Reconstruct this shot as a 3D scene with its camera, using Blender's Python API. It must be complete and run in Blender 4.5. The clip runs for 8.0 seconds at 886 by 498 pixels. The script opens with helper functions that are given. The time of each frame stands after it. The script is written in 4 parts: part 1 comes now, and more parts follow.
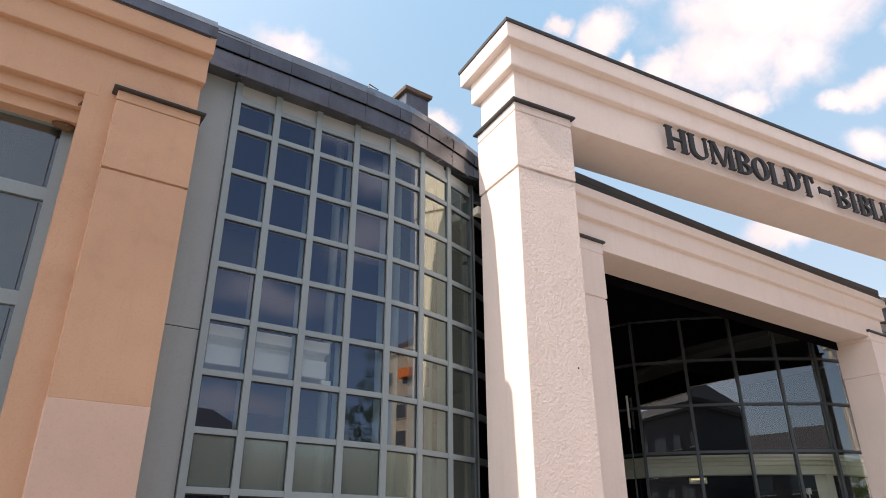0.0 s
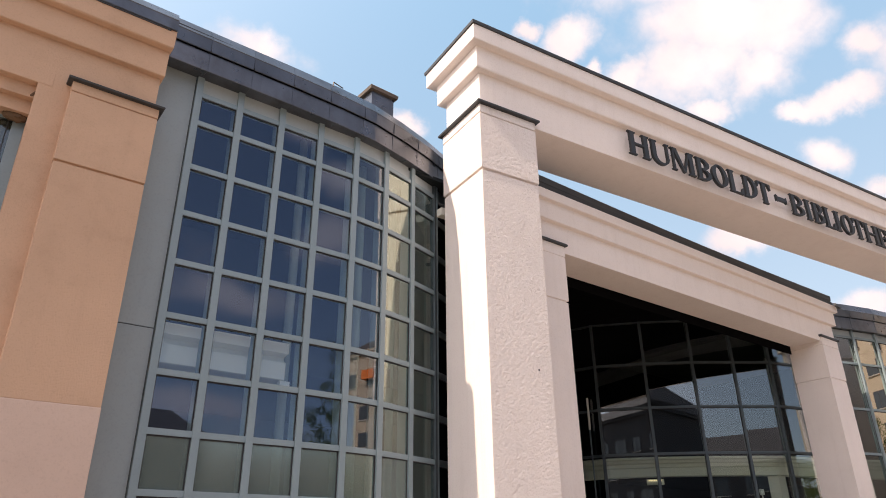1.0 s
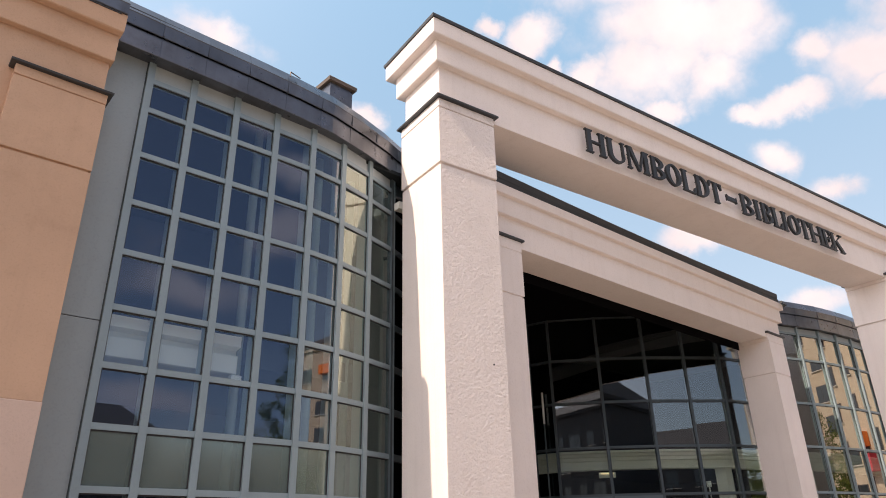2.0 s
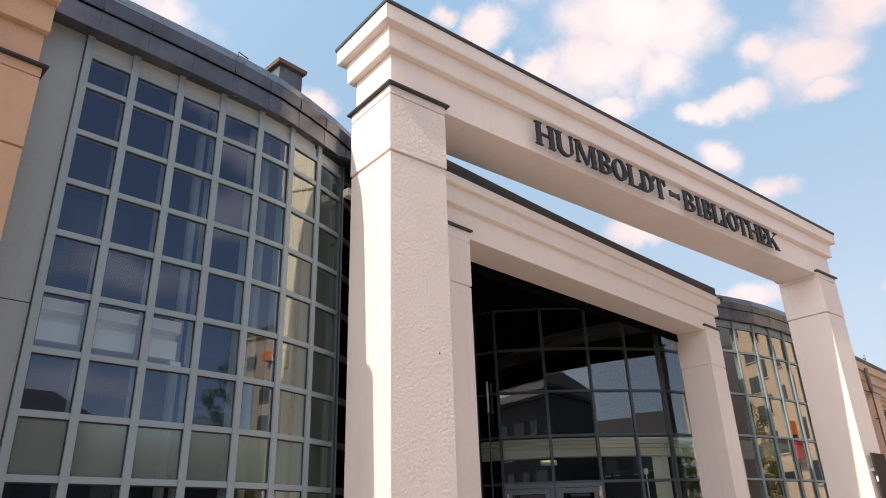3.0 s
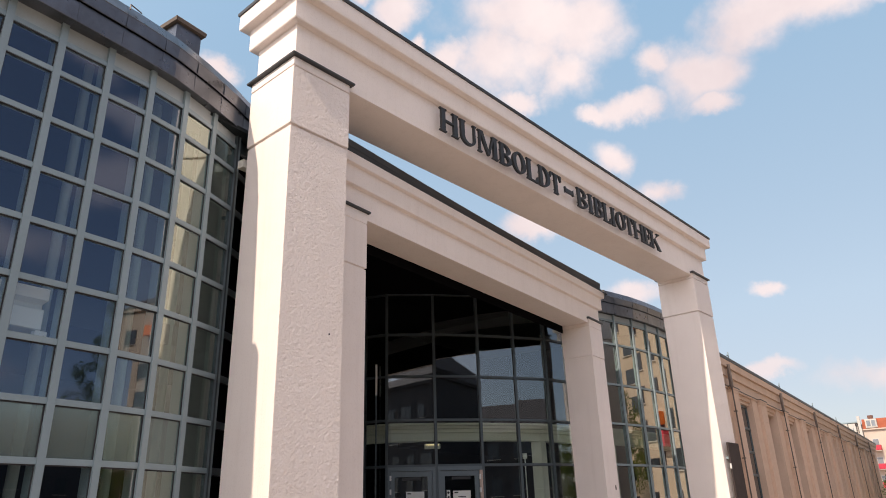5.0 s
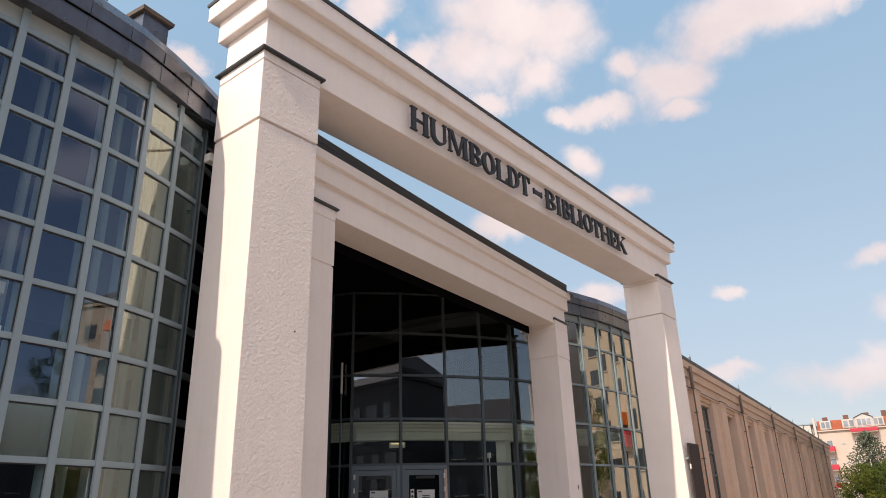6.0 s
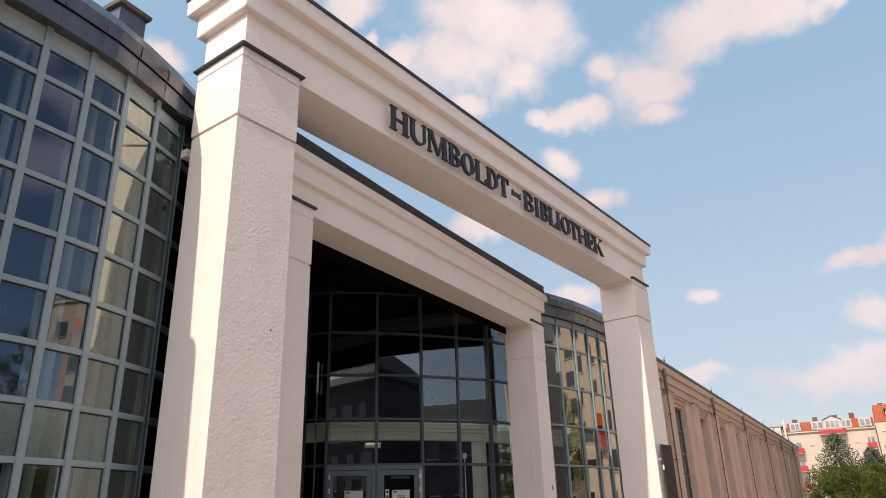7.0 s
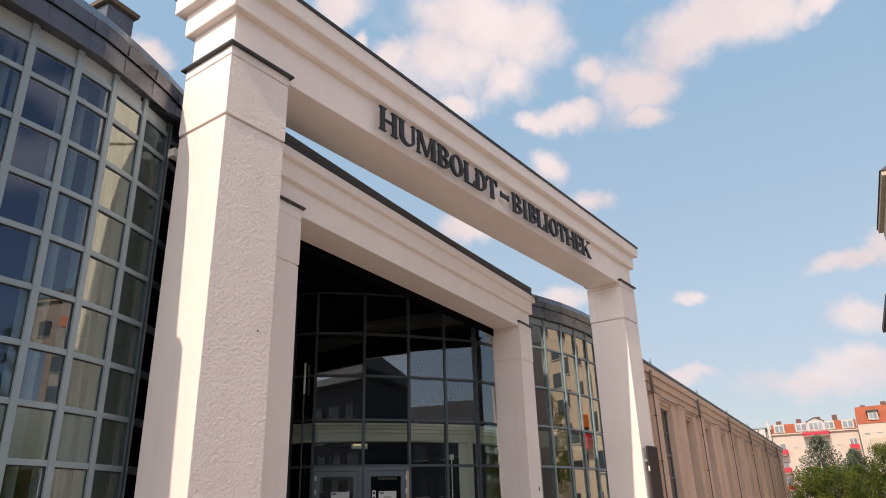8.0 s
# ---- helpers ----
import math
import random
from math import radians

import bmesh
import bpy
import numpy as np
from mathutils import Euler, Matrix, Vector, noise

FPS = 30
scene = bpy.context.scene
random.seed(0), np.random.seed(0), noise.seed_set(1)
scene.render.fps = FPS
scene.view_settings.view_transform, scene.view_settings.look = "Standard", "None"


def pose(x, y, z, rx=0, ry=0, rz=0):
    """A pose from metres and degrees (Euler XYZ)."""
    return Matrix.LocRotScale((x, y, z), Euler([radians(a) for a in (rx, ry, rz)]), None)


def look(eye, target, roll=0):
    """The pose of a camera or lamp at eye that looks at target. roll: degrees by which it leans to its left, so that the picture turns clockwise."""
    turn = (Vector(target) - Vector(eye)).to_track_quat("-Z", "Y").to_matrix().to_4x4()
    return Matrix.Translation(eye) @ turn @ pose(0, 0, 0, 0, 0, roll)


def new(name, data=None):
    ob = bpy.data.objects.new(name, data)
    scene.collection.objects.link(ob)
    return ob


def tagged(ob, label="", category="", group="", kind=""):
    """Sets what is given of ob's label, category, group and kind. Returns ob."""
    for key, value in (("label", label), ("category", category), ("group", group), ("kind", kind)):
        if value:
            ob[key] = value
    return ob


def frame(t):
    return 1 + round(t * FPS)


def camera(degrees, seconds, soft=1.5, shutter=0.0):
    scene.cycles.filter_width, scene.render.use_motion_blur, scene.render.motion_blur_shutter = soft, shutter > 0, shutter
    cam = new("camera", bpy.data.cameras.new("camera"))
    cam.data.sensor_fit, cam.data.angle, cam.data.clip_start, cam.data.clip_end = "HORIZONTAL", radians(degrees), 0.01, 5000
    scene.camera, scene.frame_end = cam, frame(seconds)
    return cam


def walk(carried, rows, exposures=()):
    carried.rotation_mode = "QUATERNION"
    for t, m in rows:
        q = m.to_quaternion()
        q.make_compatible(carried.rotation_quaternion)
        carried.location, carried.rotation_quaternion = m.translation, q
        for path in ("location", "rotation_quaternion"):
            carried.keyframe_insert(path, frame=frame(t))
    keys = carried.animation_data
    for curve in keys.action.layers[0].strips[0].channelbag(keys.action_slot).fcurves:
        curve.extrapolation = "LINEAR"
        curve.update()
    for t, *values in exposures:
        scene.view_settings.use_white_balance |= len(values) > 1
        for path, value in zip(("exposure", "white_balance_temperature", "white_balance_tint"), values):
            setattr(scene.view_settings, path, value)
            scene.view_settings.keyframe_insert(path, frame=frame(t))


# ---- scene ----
cam = camera(65.76, 8.0, soft=0.95)
PATH = [
    (0, pose(-5.530, -6.256, 1.270, 114.22, 0.12, -34.19)),
    (0.5, pose(-5.507, -6.256, 1.270, 114.37, 0.24, -35.60)),
    (1, pose(-5.483, -6.256, 1.270, 114.35, 0.54, -37.13)),
    (1.5, pose(-5.460, -6.256, 1.270, 114.21, 0.88, -38.70)),
    (3, pose(-5.412, -6.256, 1.270, 112.85, 1.75, -44.90)),
    (3.5, pose(-5.396, -6.256, 1.270, 112.32, 1.71, -47.29)),
    (4, pose(-5.380, -6.256, 1.270, 111.82, 1.64, -49.75)),
    (4.5, pose(-5.375, -6.256, 1.270, 111.47, 1.65, -52.08)),
    (5, pose(-5.370, -6.256, 1.270, 111.25, 1.66, -54.09)),
    (6.5, pose(-5.355, -6.256, 1.270, 111.09, 1.57, -57.94)),
    (7, pose(-5.358, -6.256, 1.270, 111.07, 1.56, -58.88)),
    (7.5, pose(-5.362, -6.256, 1.270, 111.07, 1.55, -59.66)),
    (8, pose(-5.365, -6.256, 1.270, 111.13, 1.58, -59.94)),
]
walk(cam, PATH, [(0, 1.43, 7800, 19), (1.5, 1.38, 7750, 19), (3.5, 1.26, 7700, 19), (5, 1.15, 7650, 18), (8, 1.05, 7550, 17)])

# world, sun
SUN_WAY = Vector((1.0, -0.035, -0.92)).normalized()
world = bpy.data.worlds.new("sky")
scene.world = world
world.use_nodes = True
wt = world.node_tree


def wmath(op, a, b=None, clamp=False):
    n = wt.nodes.new("ShaderNodeMath")
    n.operation, n.use_clamp = op, clamp
    for i, v in enumerate((a, b)):
        if v is None:
            continue
        if isinstance(v, (int, float)):
            n.inputs[i].default_value = v
        else:
            wt.links.new(v, n.inputs[i])
    return n.outputs[0]


bg = wt.nodes["Background"]
sky = wt.nodes.new("ShaderNodeTexSky")
sky.sky_type, sky.sun_disc = "NISHITA", False
sky.sun_elevation, sky.sun_rotation = radians(42.6), radians(-87)
sky.air_density, sky.dust_density, sky.ozone_density = 1.0, 0.7, 1.0
coord = wt.nodes.new("ShaderNodeTexCoord")
# each cloud: compass bearing from +x towards +y, height over the horizon, half width, half height, lean (degrees)
CLOUDS = [
    (25.5, 39.7, 6.7, 3.4, -5), (28.8, 36.3, 5.0, 3.3, -2), (20.5, 38.2, 3.8, 3.6, -8), (23.3, 34.5, 3.2, 2.3, -6), (34.2, 36.8, 2.3, 1.5, 21),
    (28.2, 33.0, 1.8, 1.1, -3), (24.6, 43.8, 10.0, 3.9, -6), (39.4, 40.6, 2.4, 1.4, 5), (37.2, 38.0, 0.8, 0.9, 3), (4.8, 35.6, 5.5, 2.5, 14),
    (11.0, 32.7, 3.9, 2.6, 3), (-0.1, 35.6, 4.5, 2.3, 11), (-4.9, 35.0, 2.0, 1.2, -1), (9.9, 30.1, 2.2, 1.0, -2), (13.9, 33.9, 1.8, 1.5, -11),
    (-4.7, 37.4, 6.7, 1.8, -7), (16.9, 31.2, 3.6, 1.2, 3), (19.9, 31.0, 1.7, 0.8, -7), (19.7, 27.2, 1.9, 1.5, -6), (15.8, 24.2, 1.8, 1.1, -7),
    (27.0, 22.9, 2.7, 1.4, -13), (8.9, 15.5, 1.3, 0.6, -7), (-2.5, 16.2, 2.6, 0.8, 2), (-4.9, 16.8, 1.6, 1.1, -11),
    (-2.7, 12.3, 2.5, 1.2, -8), (1.1, 8.5, 5.3, 1.5, 0), (-1.8, 9.1, 3.2, 1.4, -7), (19.8, 16.4, 2.4, 1.1, -5), (10.9, 9.5, 2.6, 0.6, -5),
    (43.7, 41.4, 1.1, 0.8, -9), (71.3, 39.4, 3.4, 1.6, -12), (55.7, 34.6, 1.8, 1.1, -25),
    (-61.0, 30.0, 3.6, 1.6, 12), (-61.5, 24.5, 4.2, 2.0, 0), (-70.5, 20, 4.4, 1.6, 10), (-73, 10.5, 6, 1.3, 0), (-57, 37, 4, 2, 0),
    (-66, 34, 3, 1.2, 20), (-18, 31, 6, 3, 0), (95, 42, 7, 3, 0), (120, 30, 8, 3, 0),
]
ripple = wt.nodes.new("ShaderNodeTexNoise")
ripple.inputs["Scale"].default_value, ripple.inputs["Detail"].default_value, ripple.inputs["Roughness"].default_value = 11.0, 8.0, 0.62
wt.links.new(coord.outputs["Generated"], ripple.inputs["Vector"])
shift = wt.nodes.new("ShaderNodeVectorMath")
shift.operation = "MULTIPLY_ADD"
wt.links.new(ripple.outputs["Color"], shift.inputs[0])
shift.inputs[1].default_value = (0.07, 0.07, 0.07)
shift.inputs[2].default_value = (-0.035, -0.035, -0.035)
bent = wt.nodes.new("ShaderNodeVectorMath")
bent.operation = "ADD"
wt.links.new(coord.outputs["Generated"], bent.inputs[0])
wt.links.new(shift.outputs[0], bent.inputs[1])
best = None
for az, el, rx, ry, lean in CLOUDS:
    a, e, s = radians(az), radians(el), radians(lean)
    mid = Vector((math.cos(e) * math.cos(a), math.cos(e) * math.sin(a), math.sin(e)))
    side = Vector((math.sin(a), -math.cos(a), 0))
    top = side.cross(mid)
    u = (side * math.cos(s) + top * math.sin(s)) / math.tan(radians(rx * 1.2))
    v = (top * math.cos(s) - side * math.sin(s)) / math.tan(radians(ry * 1.25))
    pair = wt.nodes.new("ShaderNodeCombineXYZ")
    for i, w in enumerate((u, v)):
        dot = wt.nodes.new("ShaderNodeVectorMath")
        dot.operation = "DOT_PRODUCT"
        wt.links.new(bent.outputs[0], dot.inputs[0])
        dot.inputs[1].default_value = w
        wt.links.new(dot.outputs["Value"], pair.inputs[i])
    size = wt.nodes.new("ShaderNodeVectorMath")
    size.operation = "LENGTH"
    wt.links.new(pair.outputs[0], size.inputs[0])
    near = wmath("SUBTRACT", 1.0, size.outputs["Value"])
    best = near if best is None else wmath("MAXIMUM", best, near)


def wnoise(scale, detail, rough=0.55):
    n = wt.nodes.new("ShaderNodeTexNoise")
    n.inputs["Scale"].default_value, n.inputs["Detail"].default_value, n.inputs["Roughness"].default_value = scale, detail, rough
    wt.links.new(coord.outputs["Generated"], n.inputs["Vector"])
    return n.outputs["Fac"]


sep = wt.nodes.new("ShaderNodeSeparateXYZ")
wt.links.new(coord.outputs["Generated"], sep.inputs[0])
# scattered clouds over the half of the sky that is seen in the glass alone;
# higher up they thicken unseen, added to light the facade
behind = wmath("MULTIPLY", wmath("SUBTRACT", -0.12, sep.outputs["Y"]), 4.0, True)
loose = wmath("MULTIPLY", wmath("MULTIPLY", wmath("SUBTRACT", wnoise(2.6, 5.0), wmath("SUBTRACT", 0.60, wmath("MULTIPLY", wmath("SUBTRACT", sep.outputs["Z"], 0.60, True), 1.9))), 3.2), behind)
loose = wmath("SUBTRACT", loose, wmath("SUBTRACT", 0.6, wmath("MULTIPLY", behind, 0.6)))
shape = wmath("ADD", wmath("MAXIMUM", best, loose), wmath("MULTIPLY", wmath("SUBTRACT", wnoise(13.0, 7.0, 0.55), 0.5), 1.25))
edge = wt.nodes.new("ShaderNodeMapRange")
edge.interpolation_type = "SMOOTHSTEP"
edge.inputs["From Min"].default_value, edge.inputs["From Max"].default_value = -0.04, 0.78
wt.links.new(shape, edge.inputs["Value"])
tone = wt.nodes.new("ShaderNodeMix")
tone.data_type = "RGBA"
wt.links.new(wmath("MULTIPLY", wmath("SUBTRACT", wnoise(7.0, 5.0), 0.32), 2.6, True), tone.inputs["Factor"])
tone.inputs["A"].default_value, tone.inputs["B"].default_value = (2.30, 2.24, 2.52, 1), (2.82, 2.78, 3.02, 1)
cover = wt.nodes.new("ShaderNodeMix")
cover.data_type = "RGBA"
wt.links.new(wmath("MULTIPLY", edge.outputs[0], wmath("ADD", 0.74, wmath("MULTIPLY", sep.outputs["Z"], 0.7), True)), cover.inputs["Factor"])
pale = wt.nodes.new("ShaderNodeMix")
pale.data_type = "RGBA"
wt.links.new(wmath("SUBTRACT", 0.82, wmath("MULTIPLY", behind, 0.5)), pale.inputs["Factor"])
haze = wt.nodes.new("ShaderNodeValToRGB")
for e, (pos, col) in zip([haze.color_ramp.elements[0], haze.color_ramp.elements.new(0.25), haze.color_ramp.elements[-1]], ((0.0, (1.00, 1.11, 1.37)), (0.25, (1.11, 1.61, 2.08)), (0.8, (0.66, 1.52, 2.44)))):
    e.position, e.color = pos, (*[v / 4 for v in col], 1)
wt.links.new(sep.outputs["Z"], haze.inputs[0])
lift = wt.nodes.new("ShaderNodeVectorMath")
lift.operation = "SCALE"
lift.inputs["Scale"].default_value = 4.15
wt.links.new(haze.outputs[0], lift.inputs[0])
wt.links.new(lift.outputs[0], pale.inputs["B"])
wt.links.new(sky.outputs[0], pale.inputs["A"])
deep = wt.nodes.new("ShaderNodeVectorMath")
deep.operation = "SCALE"
wt.links.new(pale.outputs["Result"], deep.inputs[0])
# the sky brightens round the sun
sunward = wt.nodes.new("ShaderNodeVectorMath")
sunward.operation = "DOT_PRODUCT"
wt.links.new(coord.outputs["Generated"], sunward.inputs[0])
sunward.inputs[1].default_value = -SUN_WAY
halo = wmath("POWER", wmath("MAXIMUM", sunward.outputs["Value"], 0.0), 2.0)
# the half behind is dimmed to darken what the glass reflects
wt.links.new(wmath("ADD", wmath("SUBTRACT", 1.0, wmath("MULTIPLY", behind, 0.45)), wmath("MULTIPLY", halo, 0.3)), deep.inputs["Scale"])
aureole = wt.nodes.new("ShaderNodeVectorMath")
aureole.operation = "MULTIPLY_ADD"
wt.links.new(halo, aureole.inputs[0])
aureole.inputs[1].default_value = (3.0, 2.65, 2.4)
wt.links.new(deep.outputs[0], aureole.inputs[2])
wt.links.new(aureole.outputs[0], cover.inputs["A"])
wt.links.new(tone.outputs["Result"], cover.inputs["B"])
wt.links.new(cover.outputs["Result"], bg.inputs[0])
bg.inputs[1].default_value = 0.15
sun = new("sun", bpy.data.lights.new("sun", "SUN"))
sun.data.energy, sun.data.angle, sun.data.color = 1.75, radians(0.5), (1.0, 0.93, 0.82)
sun.matrix_world = look(tuple(-60 * SUN_WAY), (0, 0, 0))

# materials


def ramp(nt, fac, stops):
    r = nt.nodes.new("ShaderNodeValToRGB")
    while len(r.color_ramp.elements) < len(stops):
        r.color_ramp.elements.new(0.5)
    for e, (pos, col) in zip(r.color_ramp.elements, stops):
        e.position, e.color = pos, (*col, 1)
    nt.links.new(fac, r.inputs[0])
    return r.outputs[0]


def mat(name, col, rough=0.8, metal=0.0, vary=0.06, grain=0.0, grain_scale=60.0, stain=0.0, streak=0.0, each=0.0, spec=0.5, depth=0.012):
    """A paint, stucco, metal or stone: large blotches, fine speckle, rain streaks and relief in object space (metres)."""
    m = bpy.data.materials.new(name)
    m.use_nodes = True
    nt = m.node_tree
    b = nt.nodes["Principled BSDF"]
    b.inputs["Roughness"].default_value, b.inputs["Metallic"].default_value = rough, metal
    b.inputs["Specular IOR Level"].default_value = spec
    tc = nt.nodes.new("ShaderNodeTexCoord")

    def tex(scale, detail, stretch=None, rg=0.55):
        n = nt.nodes.new("ShaderNodeTexNoise")
        n.inputs["Scale"].default_value, n.inputs["Detail"].default_value, n.inputs["Roughness"].default_value = scale, detail, rg
        src = tc.outputs["Object"]
        if stretch:
            mp = nt.nodes.new("ShaderNodeMapping")
            mp.inputs["Scale"].default_value = stretch
            nt.links.new(src, mp.inputs[0])
            src = mp.outputs[0]
        nt.links.new(src, n.inputs["Vector"])
        return n.outputs["Fac"]

    def shade(k):
        return tuple(min(1, c * k) for c in col)

    out = ramp(nt, tex(0.9, 6), [(0.3, shade(1 - vary)), (0.7, shade(1 + vary))])

    def darken(src, fac, amount, tint=(0.55, 0.5, 0.45)):
        mx = nt.nodes.new("ShaderNodeMix")
        mx.data_type, mx.blend_type = "RGBA", "MULTIPLY"
        mr = nt.nodes.new("ShaderNodeMapRange")
        mr.inputs["From Min"].default_value, mr.inputs["From Max"].default_value = 0.52, 0.78
        mr.inputs["To Max"].default_value = amount
        nt.links.new(fac, mr.inputs["Value"])
        nt.links.new(mr.outputs[0], mx.inputs["Factor"])
        nt.links.new(src, mx.inputs["A"])
        mx.inputs["B"].default_value = (*tint, 1)
        return mx.outputs["Result"]

    if stain:
        out = darken(out, tex(2.3, 7, None, 0.65), stain)
    if streak:
        out = darken(out, tex(1.0, 6, (7.0, 7.0, 0.35), 0.6), streak)
    out = darken(out, tex(45, 3), 0.18)
    if each:
        info = nt.nodes.new("ShaderNodeObjectInfo")
        hsv = nt.nodes.new("ShaderNodeHueSaturation")
        mr = nt.nodes.new("ShaderNodeMapRange")
        mr.inputs["To Min"].default_value, mr.inputs["To Max"].default_value = 1 - each, 1 + each
        nt.links.new(info.outputs["Random"], mr.inputs["Value"])
        nt.links.new(mr.outputs[0], hsv.inputs["Value"])
        nt.links.new(out, hsv.inputs["Color"])
        out = hsv.outputs[0]
    nt.links.new(out, b.inputs["Base Color"])
    rr = nt.nodes.new("ShaderNodeMapRange")
    rr.inputs["To Min"].default_value, rr.inputs["To Max"].default_value = max(0.05, rough - 0.1), min(1, rough + 0.1)
    nt.links.new(tex(6, 5), rr.inputs["Value"])
    nt.links.new(rr.outputs[0], b.inputs["Roughness"])
    if grain:
        bp = nt.nodes.new("ShaderNodeBump")
        bp.inputs["Strength"].default_value, bp.inputs["Distance"].default_value = grain, depth
        nt.links.new(tex(grain_scale, 5, None, 0.7), bp.inputs["Height"])
        b2 = nt.nodes.new("ShaderNodeBump")
        b2.inputs["Strength"].default_value, b2.inputs["Distance"].default_value = min(1, grain * 0.6), depth * 0.7
        nt.links.new(tex(grain_scale * 0.25, 3), b2.inputs["Height"])
        nt.links.new(b2.outputs[0], bp.inputs["Normal"])
        nt.links.new(bp.outputs[0], b.inputs["Normal"])
    return m


def glass(name, tint, least=0.12, rough=0.0, wave=0.0, haze=0.0, sheen=(1.0, 1.0, 1.0)):
    """Coated window glass: a tinted see-through pane with a mirror gloss that grows towards grazing angles."""
    m = bpy.data.materials.new(name)
    m.use_nodes = True
    nt = m.node_tree
    nt.nodes.remove(nt.nodes["Principled BSDF"])
    clear = nt.nodes.new("ShaderNodeBsdfTransparent")
    clear.inputs[0].default_value = (*tint, 1)
    body = clear.outputs[0]
    if haze:
        dull = nt.nodes.new("ShaderNodeBsdfDiffuse")
        dull.inputs[0].default_value = (0.28, 0.36, 0.335, 1)
        mh = nt.nodes.new("ShaderNodeMixShader")
        mh.inputs[0].default_value = haze
        nt.links.new(body, mh.inputs[1])
        nt.links.new(dull.outputs[0], mh.inputs[2])
        body = mh.outputs[0]
    gl = nt.nodes.new("ShaderNodeBsdfGlossy")
    gl.inputs["Roughness"].default_value = rough
    gl.inputs["Color"].default_value = (*sheen, 1)
    lw = nt.nodes.new("ShaderNodeLayerWeight")
    p = nt.nodes.new("ShaderNodeMath")
    p.operation = "POWER"
    nt.links.new(lw.outputs["Facing"], p.inputs[0])
    p.inputs[1].default_value = 4.0
    mr = nt.nodes.new("ShaderNodeMapRange")
    mr.inputs["To Min"].default_value, mr.inputs["To Max"].default_value = least, 0.9
    nt.links.new(p.outputs[0], mr.inputs["Value"])
    mix = nt.nodes.new("ShaderNodeMixShader")
    nt.links.new(mr.outputs[0], mix.inputs[0])
    nt.links.new(body, mix.inputs[1])
    nt.links.new(gl.outputs[0], mix.inputs[2])
    if wave:
        tc = nt.nodes.new("ShaderNodeTexCoord")
        n = nt.nodes.new("ShaderNodeTexNoise")
        n.inputs["Scale"].default_value, n.inputs["Detail"].default_value = 1.1, 1.0
        nt.links.new(tc.outputs["Object"], n.inputs["Vector"])
        bp = nt.nodes.new("ShaderNodeBump")
        bp.inputs["Strength"].default_value, bp.inputs["Distance"].default_value = wave, 0.01
        nt.links.new(n.outputs["Fac"], bp.inputs["Height"])
        nt.links.new(bp.outputs[0], gl.inputs["Normal"])
    nt.links.new(mix.outputs[0], nt.nodes["Material Output"].inputs["Surface"])
    return m


def glow(name, col, strength):
    m = bpy.data.materials.new(name)
    m.use_nodes = True
    b = m.node_tree.nodes["Principled BSDF"]
    b.inputs["Emission Color"].default_value, b.inputs["Emission Strength"].default_value = (*col, 1), strength
    b.inputs["Base Color"].default_value = (*col, 1)
    return m


STUCCO = mat("white_stucco", (0.90, 0.815, 0.78), 0.9, grain=0.95, grain_scale=19, depth=0.032, vary=0.03, stain=0.10, streak=0.10, spec=0.2)
SMOOTH = mat("white_render", (0.90, 0.815, 0.775), 0.88, grain=0.16, grain_scale=70, vary=0.03, stain=0.08, streak=0.12, spec=0.2)
OCHRE = mat("ochre_render", (0.64, 0.42, 0.295), 0.9, grain=0.45, grain_scale=60, vary=0.07, stain=0.26, streak=0.10, spec=0.2)
ROSE = mat("rose_render", (0.68, 0.51, 0.43), 0.9, grain=0.25, grain_scale=60, vary=0.05, stain=0.12, spec=0.2)
TAN = mat("tan_render", (0.655, 0.475, 0.37), 0.9, grain=0.12, grain_scale=50, vary=0.06, stain=0.15, streak=0.18, spec=0.2)
ZINC = mat("weathered_zinc", (0.155, 0.166, 0.190), 0.30, 0.85, vary=0.30, stain=0.75, streak=0.35, each=0.10)
CAPWOOD = mat("brown_sheet", (0.14, 0.105, 0.08), 0.6, 0.1, vary=0.2, stain=0.4)
LEAD = mat("dark_flashing", (0.060, 0.062, 0.066), 0.5, 0.3, vary=0.15, stain=0.3, each=0.10)
ROOFING = mat("bitumen_edge", (0.035, 0.037, 0.040), 0.55, 0.1, vary=0.12, stain=0.2)
FRAME = mat("grey_frame_paint", (0.268, 0.35, 0.386), 0.42, 0.1, vary=0.04, stain=0.10, each=0.03)
PANEL = mat("pale_grey_panel", (0.41, 0.465, 0.48), 0.5, 0.0, vary=0.03, stain=0.10, streak=0.10, each=0.03)
ENDSHEET = mat("grey_sheet", (0.31, 0.365, 0.385), 0.5, 0.1, vary=0.04, stain=0.12, streak=0.12, each=0.03)
MUD = mat("dried_mud", (0.16, 0.10, 0.06), 0.95, vary=0.2, grain=0.8, grain_scale=30)
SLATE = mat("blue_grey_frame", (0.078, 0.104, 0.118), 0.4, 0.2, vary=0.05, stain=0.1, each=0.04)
DOORAL = mat("door_aluminium", (0.14, 0.18, 0.205), 0.4, 0.4, vary=0.05)
COPPERY = mat("door_post", (0.55, 0.42, 0.36), 0.4, 0.3, vary=0.05)
LETTER = mat("letter_metal", (0.040, 0.043, 0.046), 0.48, 0.3, vary=0.10, stain=0.2)
BROWN = mat("brown_board", (0.034, 0.022, 0.022), 0.75, vary=0.10, stain=0.2)
PAPER = mat("white_paper", (0.78, 0.79, 0.77), 0.8, vary=0.02)
INK = mat("print_ink", (0.03, 0.03, 0.035), 0.7, vary=0.02)
